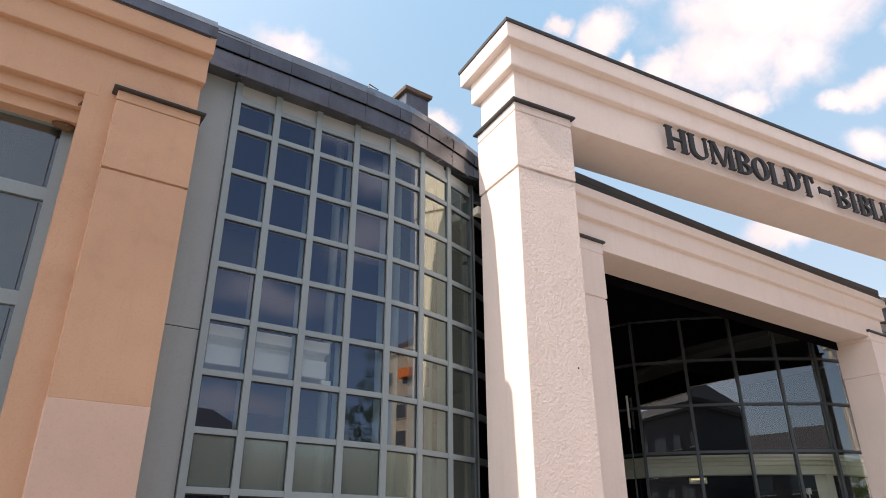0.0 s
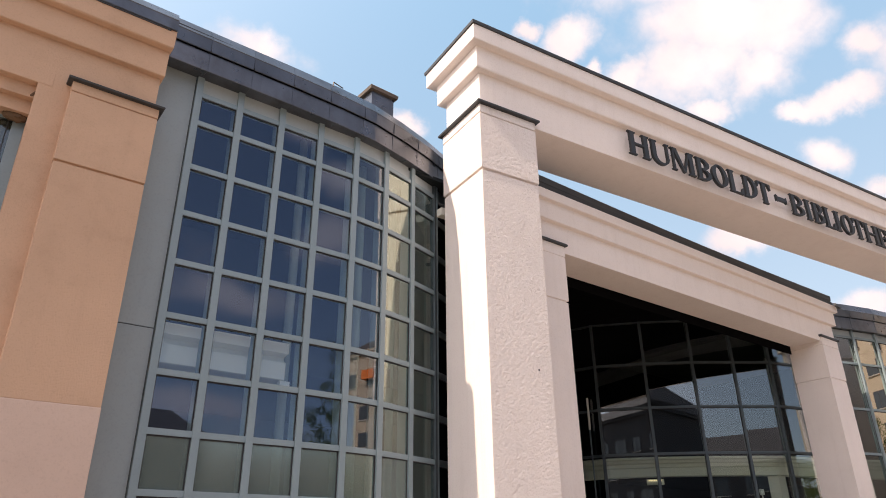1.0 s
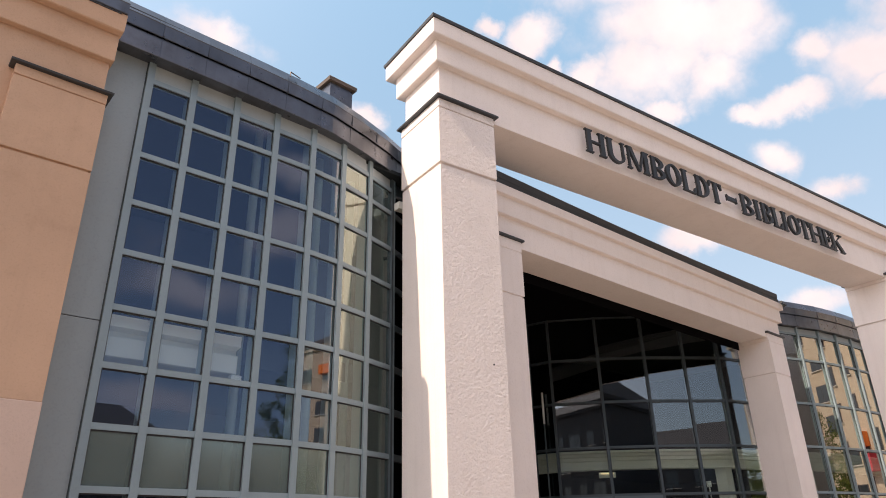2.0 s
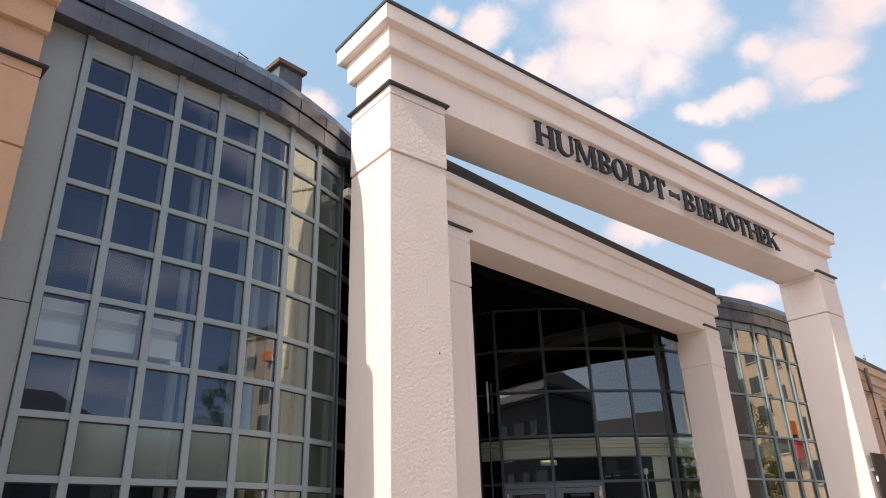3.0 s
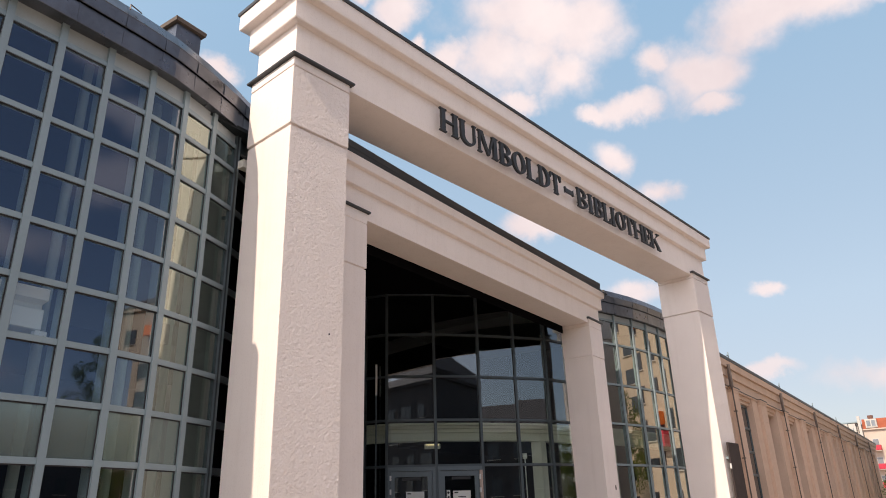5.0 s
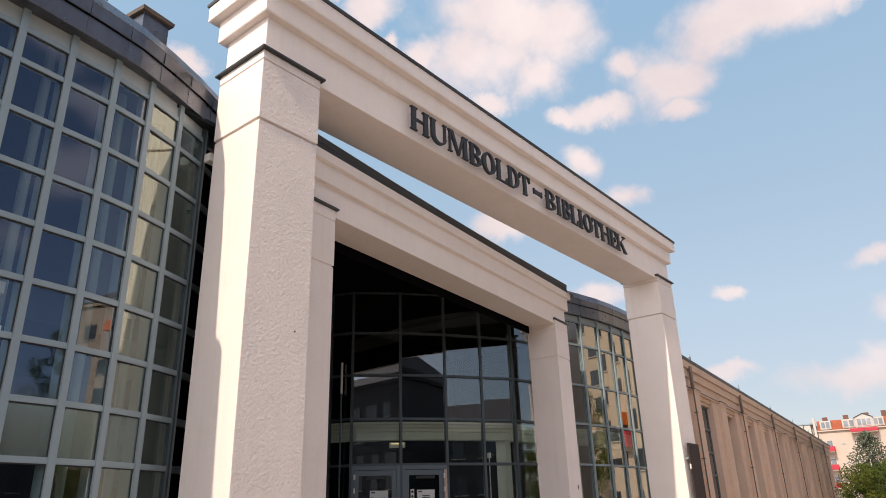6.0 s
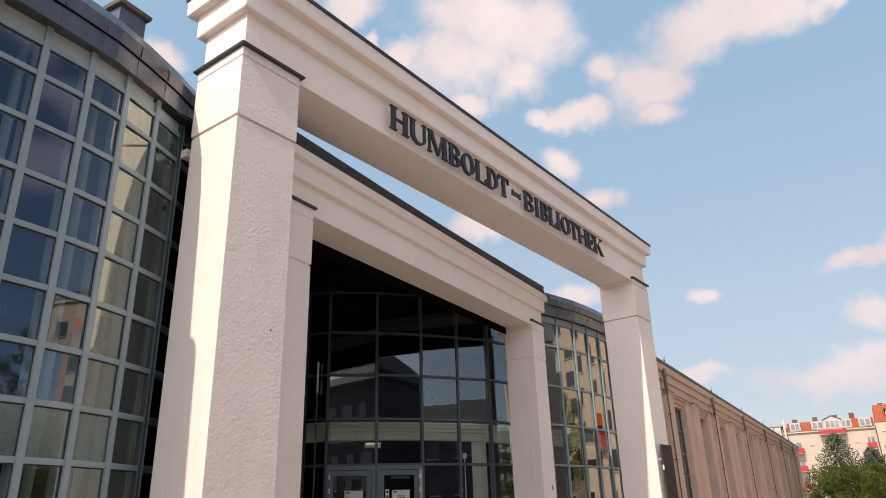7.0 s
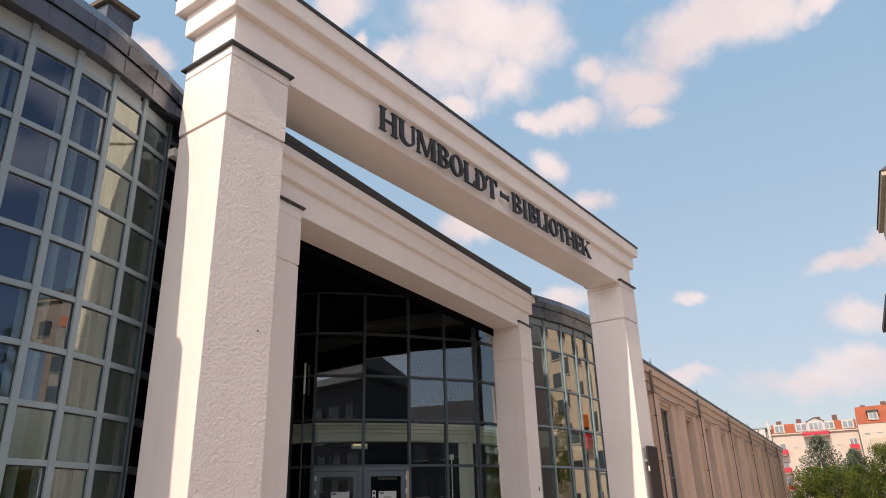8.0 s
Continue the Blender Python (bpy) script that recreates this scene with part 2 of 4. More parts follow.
PIPE = mat("zinc_pipe", (0.12, 0.095, 0.085), 0.5, 0.4, vary=0.1)
CREAM = mat("cream_plaster", (0.74, 0.73, 0.66), 0.85, vary=0.03)
# Room surfaces kept near-black: the shade indoors is in the colour.
SHADED_ROOM = mat("room_shade_grey", (0.026, 0.032, 0.036), 0.9, vary=0.05, spec=0.05)
# Near-black colour stands in for deep shade in recess, lobby and gap.
DEEP_SHADE = mat("deep_shade_black", (0.006, 0.006, 0.007), 0.9, vary=0.1, spec=0.0)
BLIND = mat("white_blind", (0.82, 0.83, 0.80), 0.85, vary=0.03)
COLUMN = mat("pale_column_paint", (0.30, 0.35, 0.34), 0.7, vary=0.03)
PAVING = mat("concrete_paving", (0.28, 0.232, 0.190), 0.9, grain=0.2, grain_scale=20, vary=0.10, stain=0.2)
HOUSE_A = mat("cream_house_paint", (0.47, 0.40, 0.315), 0.9, vary=0.04, stain=0.1, streak=0.1)
HOUSE_B = mat("pale_house_paint", (0.54, 0.455, 0.39), 0.9, vary=0.03, stain=0.08)
# Grey taken down to near-black for house fronts on the shaded side.
HOUSE_C = mat("grey_house_shade", (0.055, 0.052, 0.055), 0.9, vary=0.05, stain=0.1)
TILES = mat("red_roof_tiles", (0.33, 0.080, 0.036), 0.8, vary=0.12, stain=0.2, grain=0.4, grain_scale=5)
DARKROOF = mat("dark_roof_tiles", (0.08, 0.07, 0.07), 0.8, vary=0.1)
REDPAINT = mat("red_balcony", (0.50, 0.026, 0.055), 0.6, vary=0.06)
AWNING = mat("orange_awning", (0.85, 0.20, 0.035), 0.8, vary=0.06)
CHIMNEY = mat("chimney_brick", (0.16, 0.085, 0.065), 0.9, vary=0.15, stain=0.3)
WHITEWOOD = mat("white_window_frame", (0.50, 0.48, 0.45), 0.5, vary=0.02)
DARKGLASS = mat("far_window_glass", (0.035, 0.045, 0.055), 0.12, vary=0.2, spec=0.8)
FARPANE = mat("pale_window_glass", (0.20, 0.235, 0.27), 0.15, vary=0.3, each=0.25, spec=0.7)
BARK = mat("bark", (0.11, 0.085, 0.065), 0.95, vary=0.2, grain=0.5, grain_scale=12)
GLASS = glass("coated_glass", (0.88, 0.95, 0.93), 0.17, wave=0.06, sheen=(0.48, 0.61, 0.84))
GLASS_DARK = glass("dark_lobby_glass", (0.84, 0.92, 0.86), 0.19, sheen=(0.86, 0.94, 1.0))
CLEAR = bpy.data.materials.new("clear_glass_back")
CLEAR.use_nodes = True
clear_nodes = CLEAR.node_tree.nodes
clear_nodes.remove(clear_nodes["Principled BSDF"])
CLEAR.node_tree.links.new(clear_nodes.new("ShaderNodeBsdfTransparent").outputs[0], clear_nodes["Material Output"].inputs["Surface"])
GLASS_MID = glass("coated_glass_end", (0.80, 0.90, 0.88), 0.20, wave=0.06, sheen=(0.72, 0.76, 0.86))
GLASS_BENT = glass("side_glass", (0.62, 0.80, 0.74), 0.34, sheen=(0.82, 0.92, 0.82))
# Haze mixed into the end panes stands in for the light on them.
GLASS_END = glass("hazed_end_glass", (0.62, 0.80, 0.76), 0.30, haze=0.22, sheen=(0.80, 0.94, 0.92))
GLASS_BOW = glass("reflecting_glass", (0.60, 0.72, 0.66), 0.36, sheen=(1.0, 0.97, 0.92))
FROSTED = glass("frosted_glass", (0.40, 0.48, 0.46), 0.15, rough=0.10, haze=0.42, sheen=(0.80, 0.95, 0.92))
BLUEPANE = glass("blind_window_glass", (0.40, 0.45, 0.47), 0.13, rough=0.03, haze=0.17)


def leafy(name, dark, light):
    m = bpy.data.materials.new(name)
    m.use_nodes = True
    nt = m.node_tree
    b = nt.nodes["Principled BSDF"]
    geo = nt.nodes.new("ShaderNodeNewGeometry")
    clump = nt.nodes.new("ShaderNodeTexNoise")
    clump.inputs["Scale"].default_value, clump.inputs["Detail"].default_value = 0.9, 3.0
    tc = nt.nodes.new("ShaderNodeTexCoord")
    nt.links.new(tc.outputs["Object"], clump.inputs["Vector"])
    both = nt.nodes.new("ShaderNodeMath")
    both.operation = "MULTIPLY_ADD"
    nt.links.new(geo.outputs["Random Per Island"], both.inputs[0])
    both.inputs[1].default_value = 0.32
    spread = nt.nodes.new("ShaderNodeMapRange")
    spread.inputs["From Min"].default_value, spread.inputs["From Max"].default_value, spread.inputs["To Max"].default_value = 0.34, 0.66, 0.68
    nt.links.new(clump.outputs["Fac"], spread.inputs["Value"])
    nt.links.new(spread.outputs[0], both.inputs[2])
    nt.links.new(ramp(nt, both.outputs[0], [(0.0, dark), (1.0, light)]), b.inputs["Base Color"])
    b.inputs["Roughness"].default_value, b.inputs["Specular IOR Level"].default_value = 0.6, 0.25
    return m


LEAF = leafy("broad_leaves", (0.013, 0.042, 0.006), (0.135, 0.155, 0.024))
NEEDLE = leafy("blue_spruce_needles", (0.030, 0.052, 0.034), (0.17, 0.20, 0.14))

# building helpers


def done(name, bm, material, parent=None, label="", bevel=0.0):
    bmesh.ops.recalc_face_normals(bm, faces=bm.faces)
    me = bpy.data.meshes.new(name)
    bm.to_mesh(me)
    bm.free()
    me.materials.append(material)
    ob = new(name, me)
    if parent is not None:
        ob.parent = parent
    if bevel:
        mod = ob.modifiers.new("edge", "BEVEL")
        mod.width, mod.segments, mod.limit_method = bevel, 2, "ANGLE"
    if label:
        ob["label"] = label
    return ob


def part(name, bm, material, parent, label="", bevel=0.0):
    return done(name, bm, material, parent, label, bevel)


def empty(name, label, category, group="", kind="", at=None):
    ob = new(name)
    ob.empty_display_size = 0.2
    if at is not None:
        ob.matrix_world = at
    return tagged(ob, label, category, group, kind)


def block(x0, x1, y0, y1, z0, z1, m=None, bm=None):
    bm = bm or bmesh.new()
    mm = Matrix.Translation(((x0 + x1) / 2, (y0 + y1) / 2, (z0 + z1) / 2)) @ Matrix.Diagonal((x1 - x0, y1 - y0, z1 - z0, 1))
    bmesh.ops.create_cube(bm, size=1, matrix=(m @ mm) if m is not None else mm)
    return bm


def stack(x0, x1, y0, y1, levels, m=None, bm=None):
    """A moulded pier or beam: a rectangle that steps out by o at each (height, o)."""
    bm = bm or bmesh.new()
    rings = []
    for z, o in levels:
        pts = [(x0 - o, y0 - o, z), (x1 + o, y0 - o, z), (x1 + o, y1 + o, z), (x0 - o, y1 + o, z)]
        rings.append([bm.verts.new((m @ Vector(p)) if m is not None else p) for p in pts])
    for a, b in zip(rings, rings[1:]):
        for i in range(4):
            bm.faces.new((a[i], a[(i + 1) % 4], b[(i + 1) % 4], b[i]))
    bm.faces.new(rings[0][::-1])
    bm.faces.new(rings[-1])
    return bm


def sweep(path, profile, bm=None):
    """A closed profile of (outward, height) drawn along a plan line; outward is to the right of the way along it."""
    bm = bm or bmesh.new()
    rings = []
    for i, p in enumerate(path):
        dirs = []
        if i:
            dirs.append((Vector(p) - Vector(path[i - 1])).normalized())
        if i < len(path) - 1:
            dirs.append((Vector(path[i + 1]) - Vector(p)).normalized())
        d = sum(dirs, Vector((0, 0)))
        d.normalize()
        n = Vector((d.y, -d.x))
        k = 1 / max(0.4, abs(d.dot(dirs[0])))
        rings.append([bm.verts.new((p[0] + n.x * o * k, p[1] + n.y * o * k, z)) for o, z in profile])
    c = len(profile)
    for a, b in zip(rings, rings[1:]):
        for i in range(c):
            bm.faces.new((a[i], a[(i + 1) % c], b[(i + 1) % c], b[i]))
    bm.faces.new(rings[0])
    bm.faces.new(rings[-1][::-1])
    return bm


def tube(p, q, r0, r1=None, sides=10, bm=None):
    bm = bm or bmesh.new()
    p, q = Vector(p), Vector(q)
    r1 = r0 if r1 is None else r1
    turn = (q - p).to_track_quat("Z", "Y").to_matrix().to_4x4()
    bmesh.ops.create_cone(bm, cap_ends=True, segments=sides, radius1=r0, radius2=r1, depth=(q - p).length, matrix=Matrix.Translation((p + q) / 2) @ turn)
    return bm


def along(a, b, z=0.0):
    """The pose at plan point a with x running towards b and y to the inside of the building."""
    return pose(a[0], a[1], z, 0, 0, math.degrees(math.atan2(b[1] - a[1], b[0] - a[0])))


# ground
tagged(done("ground", block(-160, 400, -200, 120, -0.4, 0.0), PAVING), "pale grey concrete paving of the forecourt", "paving", kind="structure")

# entrance portal: a free-standing gate in front of the recess, turned a little against the facade
PORTAL = pose(0, 0, 0, 0, 0, -6.15)
portal = empty("entrance_portal", "tall white stucco gate of two square piers carrying a moulded beam", "portal", at=PORTAL)
PIER_LEVELS = [(0, 0), (6.255, 0), (6.255, -.035), (6.288, -.035), (6.288, .012), (7.205, .012), (7.205, -.012), (7.225, -.012), (7.225, .014), (7.362, .012)]
for x in (0.0, 13.49):
    pier = part("pier", stack(x, x + 1, 0, 1.02, PIER_LEVELS), STUCCO, portal, "square white pier with rough stucco and a scored joint", 0.008)
    pier.data.materials.append(SMOOTH)
    for face in pier.data.polygons:
        face.material_index = 1 if abs(face.normal.x) > .7 else 0
    part("cap_flashing", stack(x, x + 1, 0, 1.02, [(7.362, .03), (7.366, .066), (7.392, .070), (7.412, .055), (7.418, -.02)]), LEAD, pier, "thin dark metal cap")
BEAM = [(7.31, -.035), (7.975, -.035), (7.979, .065), (8.00, .076), (8.36, .077), (8.364, .190), (8.378, .203), (8.64, .205)]
part("beam", stack(0, 14.49, 0, 1.02, BEAM), SMOOTH, portal, "white rendered beam with two stepped mouldings", 0.006)
for i in range(8):
    a, b = -.226 + i * 1.868, -.226 + (i + 1) * 1.868 - .004
    cop = stack(a, b, -.226, 1.246, [(8.640, 0), (8.672, .004), (8.690, .004), (8.715, -.012)])
    part("coping_sheet", cop, LEAD, portal)
# drip spots and plugs on the pier
part("wall_plug", tube((.775, .004, 3.48), (.775, -.006, 3.48), .012), INK, portal)
part("wall_plug", tube((.70, .004, 6.05), (.70, -.008, 6.05), .010), SMOOTH, portal)

# the lettering on the beam: cut metal letters with serifs
SERIF, THIN = 0.055, 0.075


def rect(x0, x1, z0, z1):
    return [(x0, z0), (x1, z0), (x1, z1), (x0, z1)]


def arc(cx, cz, ro, ri, a0, a1, n=10):
    """Quads of a bow between an outer and an inner ellipse."""
    out = []
    for i in range(n):
        s, t = (radians(a0 + (a1 - a0) * k / n) for k in (i, i + 1))
        out.append([(cx + ro[0] * math.cos(s), cz + ro[1] * math.sin(s)), (cx + ro[0] * math.cos(t), cz + ro[1] * math.sin(t)),
                    (cx + ri[0] * math.cos(t), cz + ri[1] * math.sin(t)), (cx + ri[0] * math.cos(s), cz + ri[1] * math.sin(s))])
    return out


def stem(x, t, bottom=True, top=True, s=0.075):
    out = [rect(x, x + t, SERIF if bottom else 0, 1 - SERIF if top else 1)]
    if bottom:
        out.append(rect(x - s, x + t + s, 0, SERIF))
    if top:
        out.append(rect(x - s, x + t + s, 1 - SERIF, 1))
    return out


def glyph(ch, w):
    t, s = 0.215, 0.062
    if ch == "H":
        return stem(s, t) + stem(w - s - t, t) + [rect(s + t, w - s - t, .47, .54)]
    if ch == "I":
        return stem((w - t) / 2, t)
    if ch == "U":
        left, right = s, w - s
        c = (left + right) / 2
        top = [rect(left, left + t, .34, 1 - SERIF), rect(left - s, left + t + s, 1 - SERIF, 1), rect(right - .09, right, .34, 1 - SERIF), rect(right - .09 - s, right + s, 1 - SERIF, 1)]
        h = (right - left) / 2
        bow = []
        for i in range(12):
            a, b = (math.pi + math.pi * k / 12 for k in (i, i + 1))
            o = lambda k: (c + h * math.cos(k), .34 + .36 * math.sin(k))
            j = lambda k: (c + (t - .09) / 2 + (h - (t + .09) / 2) * math.cos(k), .34 + .26 * math.sin(k))
            bow.append([o(a), o(b), j(b), j(a)])
        return top + bow
    if ch == "M":
        r = w - s - t
        return stem(s, THIN, s=.085) + stem(r, t) + [[(s, 1), (s + .22, 1), (w / 2 + .06, .02), (w / 2 - .04, .02)], [(w / 2 + .0, .06), (w / 2 + .07, .06), (r + .06, 1), (r - .03, 1)]]
    if ch in "BD":
        out = stem(s, t)
        out[1], out[2] = rect(0, s + t, 0, SERIF), rect(0, s + t, 1 - SERIF, 1)
        x = s + t
        if ch == "D":
            return out + arc(x, .5, (w - x, .5), (w - x - t * 1.05, .435), -90, 90, 14)
        return out + arc(x, .74, (w - x - .04, .26), (w - x - .04 - t, .195), -90, 90) + arc(x, .25, (w - x, .255), (w - x - t, .185), -90, 90)
    if ch == "O":
        return arc(w / 2, .5, (w / 2, .51), (w / 2 - t * 1.05, .445), 0, 360, 26)
    if ch == "L":
        out = stem(s, t)
        return out + [rect(s + t + s, w, 0, SERIF), [(w - .16, SERIF), (w, SERIF), (w, .30), (w - .04, .30)]]
    if ch == "T":
        m = (w - t) / 2
        return [rect(m, m + t, SERIF, 1 - SERIF), rect(m - s, m + t + s, 0, SERIF), rect(0, w, 1 - SERIF, 1), [(0, 1 - SERIF), (0, .72), (.035, .72), (.15, 1 - SERIF)], [(w, 1 - SERIF), (w, .72), (w - .035, .72), (w - .15, 1 - SERIF)]]
    if ch == "E":
        out = stem(s, t)
        x = s + t + s
        return out + [rect(x, w, 0, SERIF), rect(x, w - .04, 1 - SERIF, 1), rect(s + t, w - .22, .48, .54), rect(w - .24, w - .20, .36, .66), [(w - .16, SERIF), (w, SERIF), (w, .28), (w - .04, .28)], [(w - .2, 1 - SERIF), (w - .04, 1 - SERIF), (w - .04, .74), (w - .08, .74)]]
    if ch == "K":
        x = s + t
        return stem(s, t) + [[(x, .40), (x + .10, .52), (w - .10, 1 - SERIF), (w - .20, 1 - SERIF)], rect(w - .36, w - .02, 1 - SERIF, 1), [(x + .07, .56), (x + .22, .64), (w - .06, SERIF), (w - .32, SERIF)], rect(w - .40, w, 0, SERIF)]
    return [rect(.10, w - .10, .40, .58), [(0, .34), (.10, .40), (.10, .58), (0, .66)], [(w, .34), (w, .66), (w - .10, .58), (w - .10, .40)]]


lettering = empty("sign_lettering", "dark metal serif letters spelling HUMBOLDT-BIBLIOTHEK on the white beam", "sign", at=PORTAL)
WORD = [("H", 2.94, 3.45), ("U", 3.455, 3.95), ("M", 3.97, 4.58), ("B", 4.605, 5.01), ("O", 5.01, 5.48), ("L", 5.49, 5.90), ("D", 5.90, 6.33), ("T", 6.325, 6.76), ("-", 6.87, 7.23),
        ("B", 7.36, 7.79), ("I", 7.80, 8.07), ("B", 8.085, 8.47), ("L", 8.475, 8.84), ("I", 8.82, 9.08), ("O", 9.07, 9.54), ("T", 9.51, 9.97), ("H", 9.95, 10.50), ("E", 10.48, 10.87), ("K", 10.845, 11.40)]
HIGH, BASE = 0.455, 7.405
for ch, x0, x1 in WORD:
    x0, x1 = x0 + .018, x1 - .022
    bm = bmesh.new()
    for i, poly in enumerate(glyph(ch, (x1 - x0) / HIGH)):
        front, back = -.110 - .0006 * i, -.065
        a = [bm.verts.new((x0 + HIGH * px, front, BASE + HIGH * pz)) for px, pz in poly]
        b = [bm.verts.new((x0 + HIGH * px, back, BASE + HIGH * pz)) for px, pz in poly]
        bm.faces.new(a)
        bm.faces.new(b[::-1])
        for k in range(len(poly)):
            bm.faces.new((a[k], a[k - 1], b[k - 1], b[k]))
    letter = part("dash" if ch == "-" else "letter", bm, LETTER, lettering)
    px = (x0 + x1) / 2 if ch in "IT-" else x0 + (.10 if ch == "O" else .075)
    for pz in ((.22, .24) if ch in "O-" else (.12, .33)):
        part("mounting_pin", tube((px, -.02, BASE + pz), (px, -.07, BASE + pz), .008, sides=6), LETTER, letter)

# name board fixed to the outer pier
board = empty("name_board", "tall dark brown board fixed to the white pier", "board", at=PORTAL)
part("panel", block(13.60, 14.34, -.13, -.085, .35, 2.80), BROWN, board, bevel=.006)
part("bracket", block(13.66, 13.72, -.085, .0, .8, .86), FRAME, board)
part("bracket", block(13.66, 13.72, -.085, .0, 2.40, 2.46), FRAME, board)
part("plate", block(13.565, 13.60, -.135, -.10, 2.16, 2.28), PAPER, board, "small white plate")

# inner portal, built on to the recess
inner = empty("inner_portal", "white rendered gate with moulded beam under a dark roof edge", "portal")
INNER_LEVELS = [(0, 0), (4.845, 0), (4.845, -.018), (4.87, -.018), (4.87, .008), (5.60, .008), (5.60, -.004), (5.615, -.004), (5.615, .010), (5.795, .010)]
for x0, x1 in ((1.30, 2.10), (10.44, 11.19)):
    pier = part("pier", stack(x0, x1, .5, 1.27, INNER_LEVELS), SMOOTH, inner, "square white pier with a scored joint", 0.008)
    part("cap_flashing", stack(x0, x1, .5, 1.27, [(5.795, .02), (5.80, .048), (5.826, .052), (5.845, .035), (5.85, -.02)]), LEAD, pier, "thin dark metal cap")
part("beam", stack(1.30, 11.19, .5, 1.20, [(5.70, -.02), (6.17, -.02), (6.174, .052), (6.185, .060), (6.49, .062), (6.494, .125), (6.505, .135), (6.655, .137)]), SMOOTH, inner, "white rendered beam with two stepped mouldings", 0.006)
part("small_plate", block(10.95, 11.0, .492, .500, 1.72, 1.82), PIPE, inner, "small dark mark on the pier")
# the dark roof edge over it bows inward
BOW = [(1.20 + 9.95 * i / 16, .44 + .07 * math.sin(math.pi * i / 16)) for i in range(17)]
part("roof_edge", sweep([(x, .40 + .10 * (y - .44)) for x, y in BOW], [(0, 6.657), (.02, 6.645), (.026, 6.65), (.030, 6.74), (-.03, 6.75), (-2.2, 6.78), (-2.2, 6.657)]), ROOFING, inner, "dark lower roof edge")
part("roof_edge", sweep([(x, y - .02) for x, y in BOW], [(0, 6.755), (.035, 6.76), (.045, 6.77), (.052, 6.872), (.03, 6.895), (-.15, 6.91), (-2.0, 6.93), (-2.0, 6.755)]), LEAD, inner, "dark bowed upper roof edge")
part("eave_gutter", sweep([(11.05, .30), (11.33, .33), (11.36, 1.3)], [(0, 6.60), (.05, 6.60), (.05, 6.66), (0, 6.66)]), LEAD, inner)

# left wing: ochre render, pilaster, moulded cornice, blind window
wing = empty("wall_left_wing", "ochre rendered wing with a capped pilaster and stepped cornice", "wall", kind="structure")
LX = -4.19
part("frieze", block(-24, LX, .74, 1.20, 5.90, 6.31), OCHRE, wing)
part("cornice_band", stack(-24, LX - .05, .74, 1.2, [(6.31, -.01), (6.312, .070), (6.32, .078), (6.655, .078), (6.67, .06)]), OCHRE, wing, bevel=.004)
part("cornice", stack(-24, LX - .125, .74, 1.2, [(6.66, .05), (6.663, .155), (6.675, .170), (6.905, .175)]), OCHRE, wing, bevel=.004)
for x0 in (LX - .835, LX - .835 - 5.07 * 1, LX - .835 - 5.07 * 2):
    pil = part("pilaster", stack(x0, x0 + .86, .62, 1.15, [(2.555, 0), (4.870, 0), (4.870, -.028), (4.895, -.028), (4.895, .002), (5.70, .002), (5.70, -.015), (5.712, -.015), (5.712, .004), (5.825, .004)]), OCHRE, wing, bevel=.008)
    part("pilaster_base", block(x0 - .004, x0 + .864, .614, 1.15, 0, 2.555), ROSE, pil, "lower part repainted in pale rose", bevel=.008)
    part("cap_flashing", stack(x0, x0 + .86, .62, 1.1, [(5.825, .02), (5.83, .05), (5.85, .055), (5.868, .03), (5.872, -.03)]), LEAD, pil, "thin dark metal cap")
for k in range(3):
    xr = LX - .90 - 5.07 * k
    xl = xr - 4.17
    part("jamb", block(xr - .23, xr + .08, .74, 1.30, 0, 5.90), OCHRE, wing)
    part("jamb", block(xl, xl + .23, .74, 1.30, 0, 5.90), OCHRE, wing)
    part("lintel", stack(xl + .10, xr - .10, .735, 1.15, [(5.745, -.02), (5.75, 0), (5.905, .0)]), OCHRE, wing, bevel=.004)
    part("lintel", block(xl + .23, xr - .23, .825, 1.15, 5.60, 5.745), OCHRE, wing)
    part("lintel", block(xl + .23, xr - .23, .905, 1.30, 5.45, 5.60), OCHRE, wing)
    part("backing", block(xl + .2, xr - .2, 1.30, 1.36, 0, 5.6), SHADED_ROOM, wing)
    win = empty("window_" + str(k + 1), "tall grey-framed window with pale blinds drawn behind the glass", "window", kind="structure")
    a, b = xl + .23, xr - .23
    part("window_frame", block(b - .11, b, 1.06, 1.13, .3, 5.56), FRAME, win)
    part("window_frame", block(a, a + .11, 1.06, 1.13, .3, 5.56), FRAME, win)
    part("window_frame", block(a + .11, b - .11, 1.06, 1.13, 5.435, 5.56), FRAME, win)
    for x in (a + 1.24, a + 2.47):
        part("mullion", block(x - .045, x + .045, 1.065, 1.13, .3, 5.435), FRAME, win)
    for z in (4.64, 3.52, 2.42, 1.30, .34):
        part("transom", block(a + .11, b - .11, 1.062, 1.128, z - .07, z + .07), FRAME, win)
    for j, (x0, x1) in enumerate(((a + .11, a + 1.195), (a + 1.285, a + 2.425), (a + 2.515, b - .11))):
        for z0, z1 in ((.41, 1.23), (1.37, 2.35), (2.49, 3.45), (3.59, 4.57), (4.71, 5.435)):
            part("pane", block(x0, x1, 1.095, 1.105, z0, z1), BLUEPANE, win)
            part("sash_line", block(x0 + .03, x0 + .04, 1.085, 1.096, z0 + .03, z1 - .03), INK, win)
            part("sash_line", block(x1 - .04, x1 - .03, 1.085, 1.096, z0 + .03, z1 - .03), INK, win)
nest = bmesh.new()
bmesh.ops.create_icosphere(nest, subdivisions=3, radius=1, matrix=Matrix.Translation((LX - 1.235, 1.0, 5.43)) @ Matrix.Diagonal((.115, .055, .05, 1)))
nr = random.Random(2)
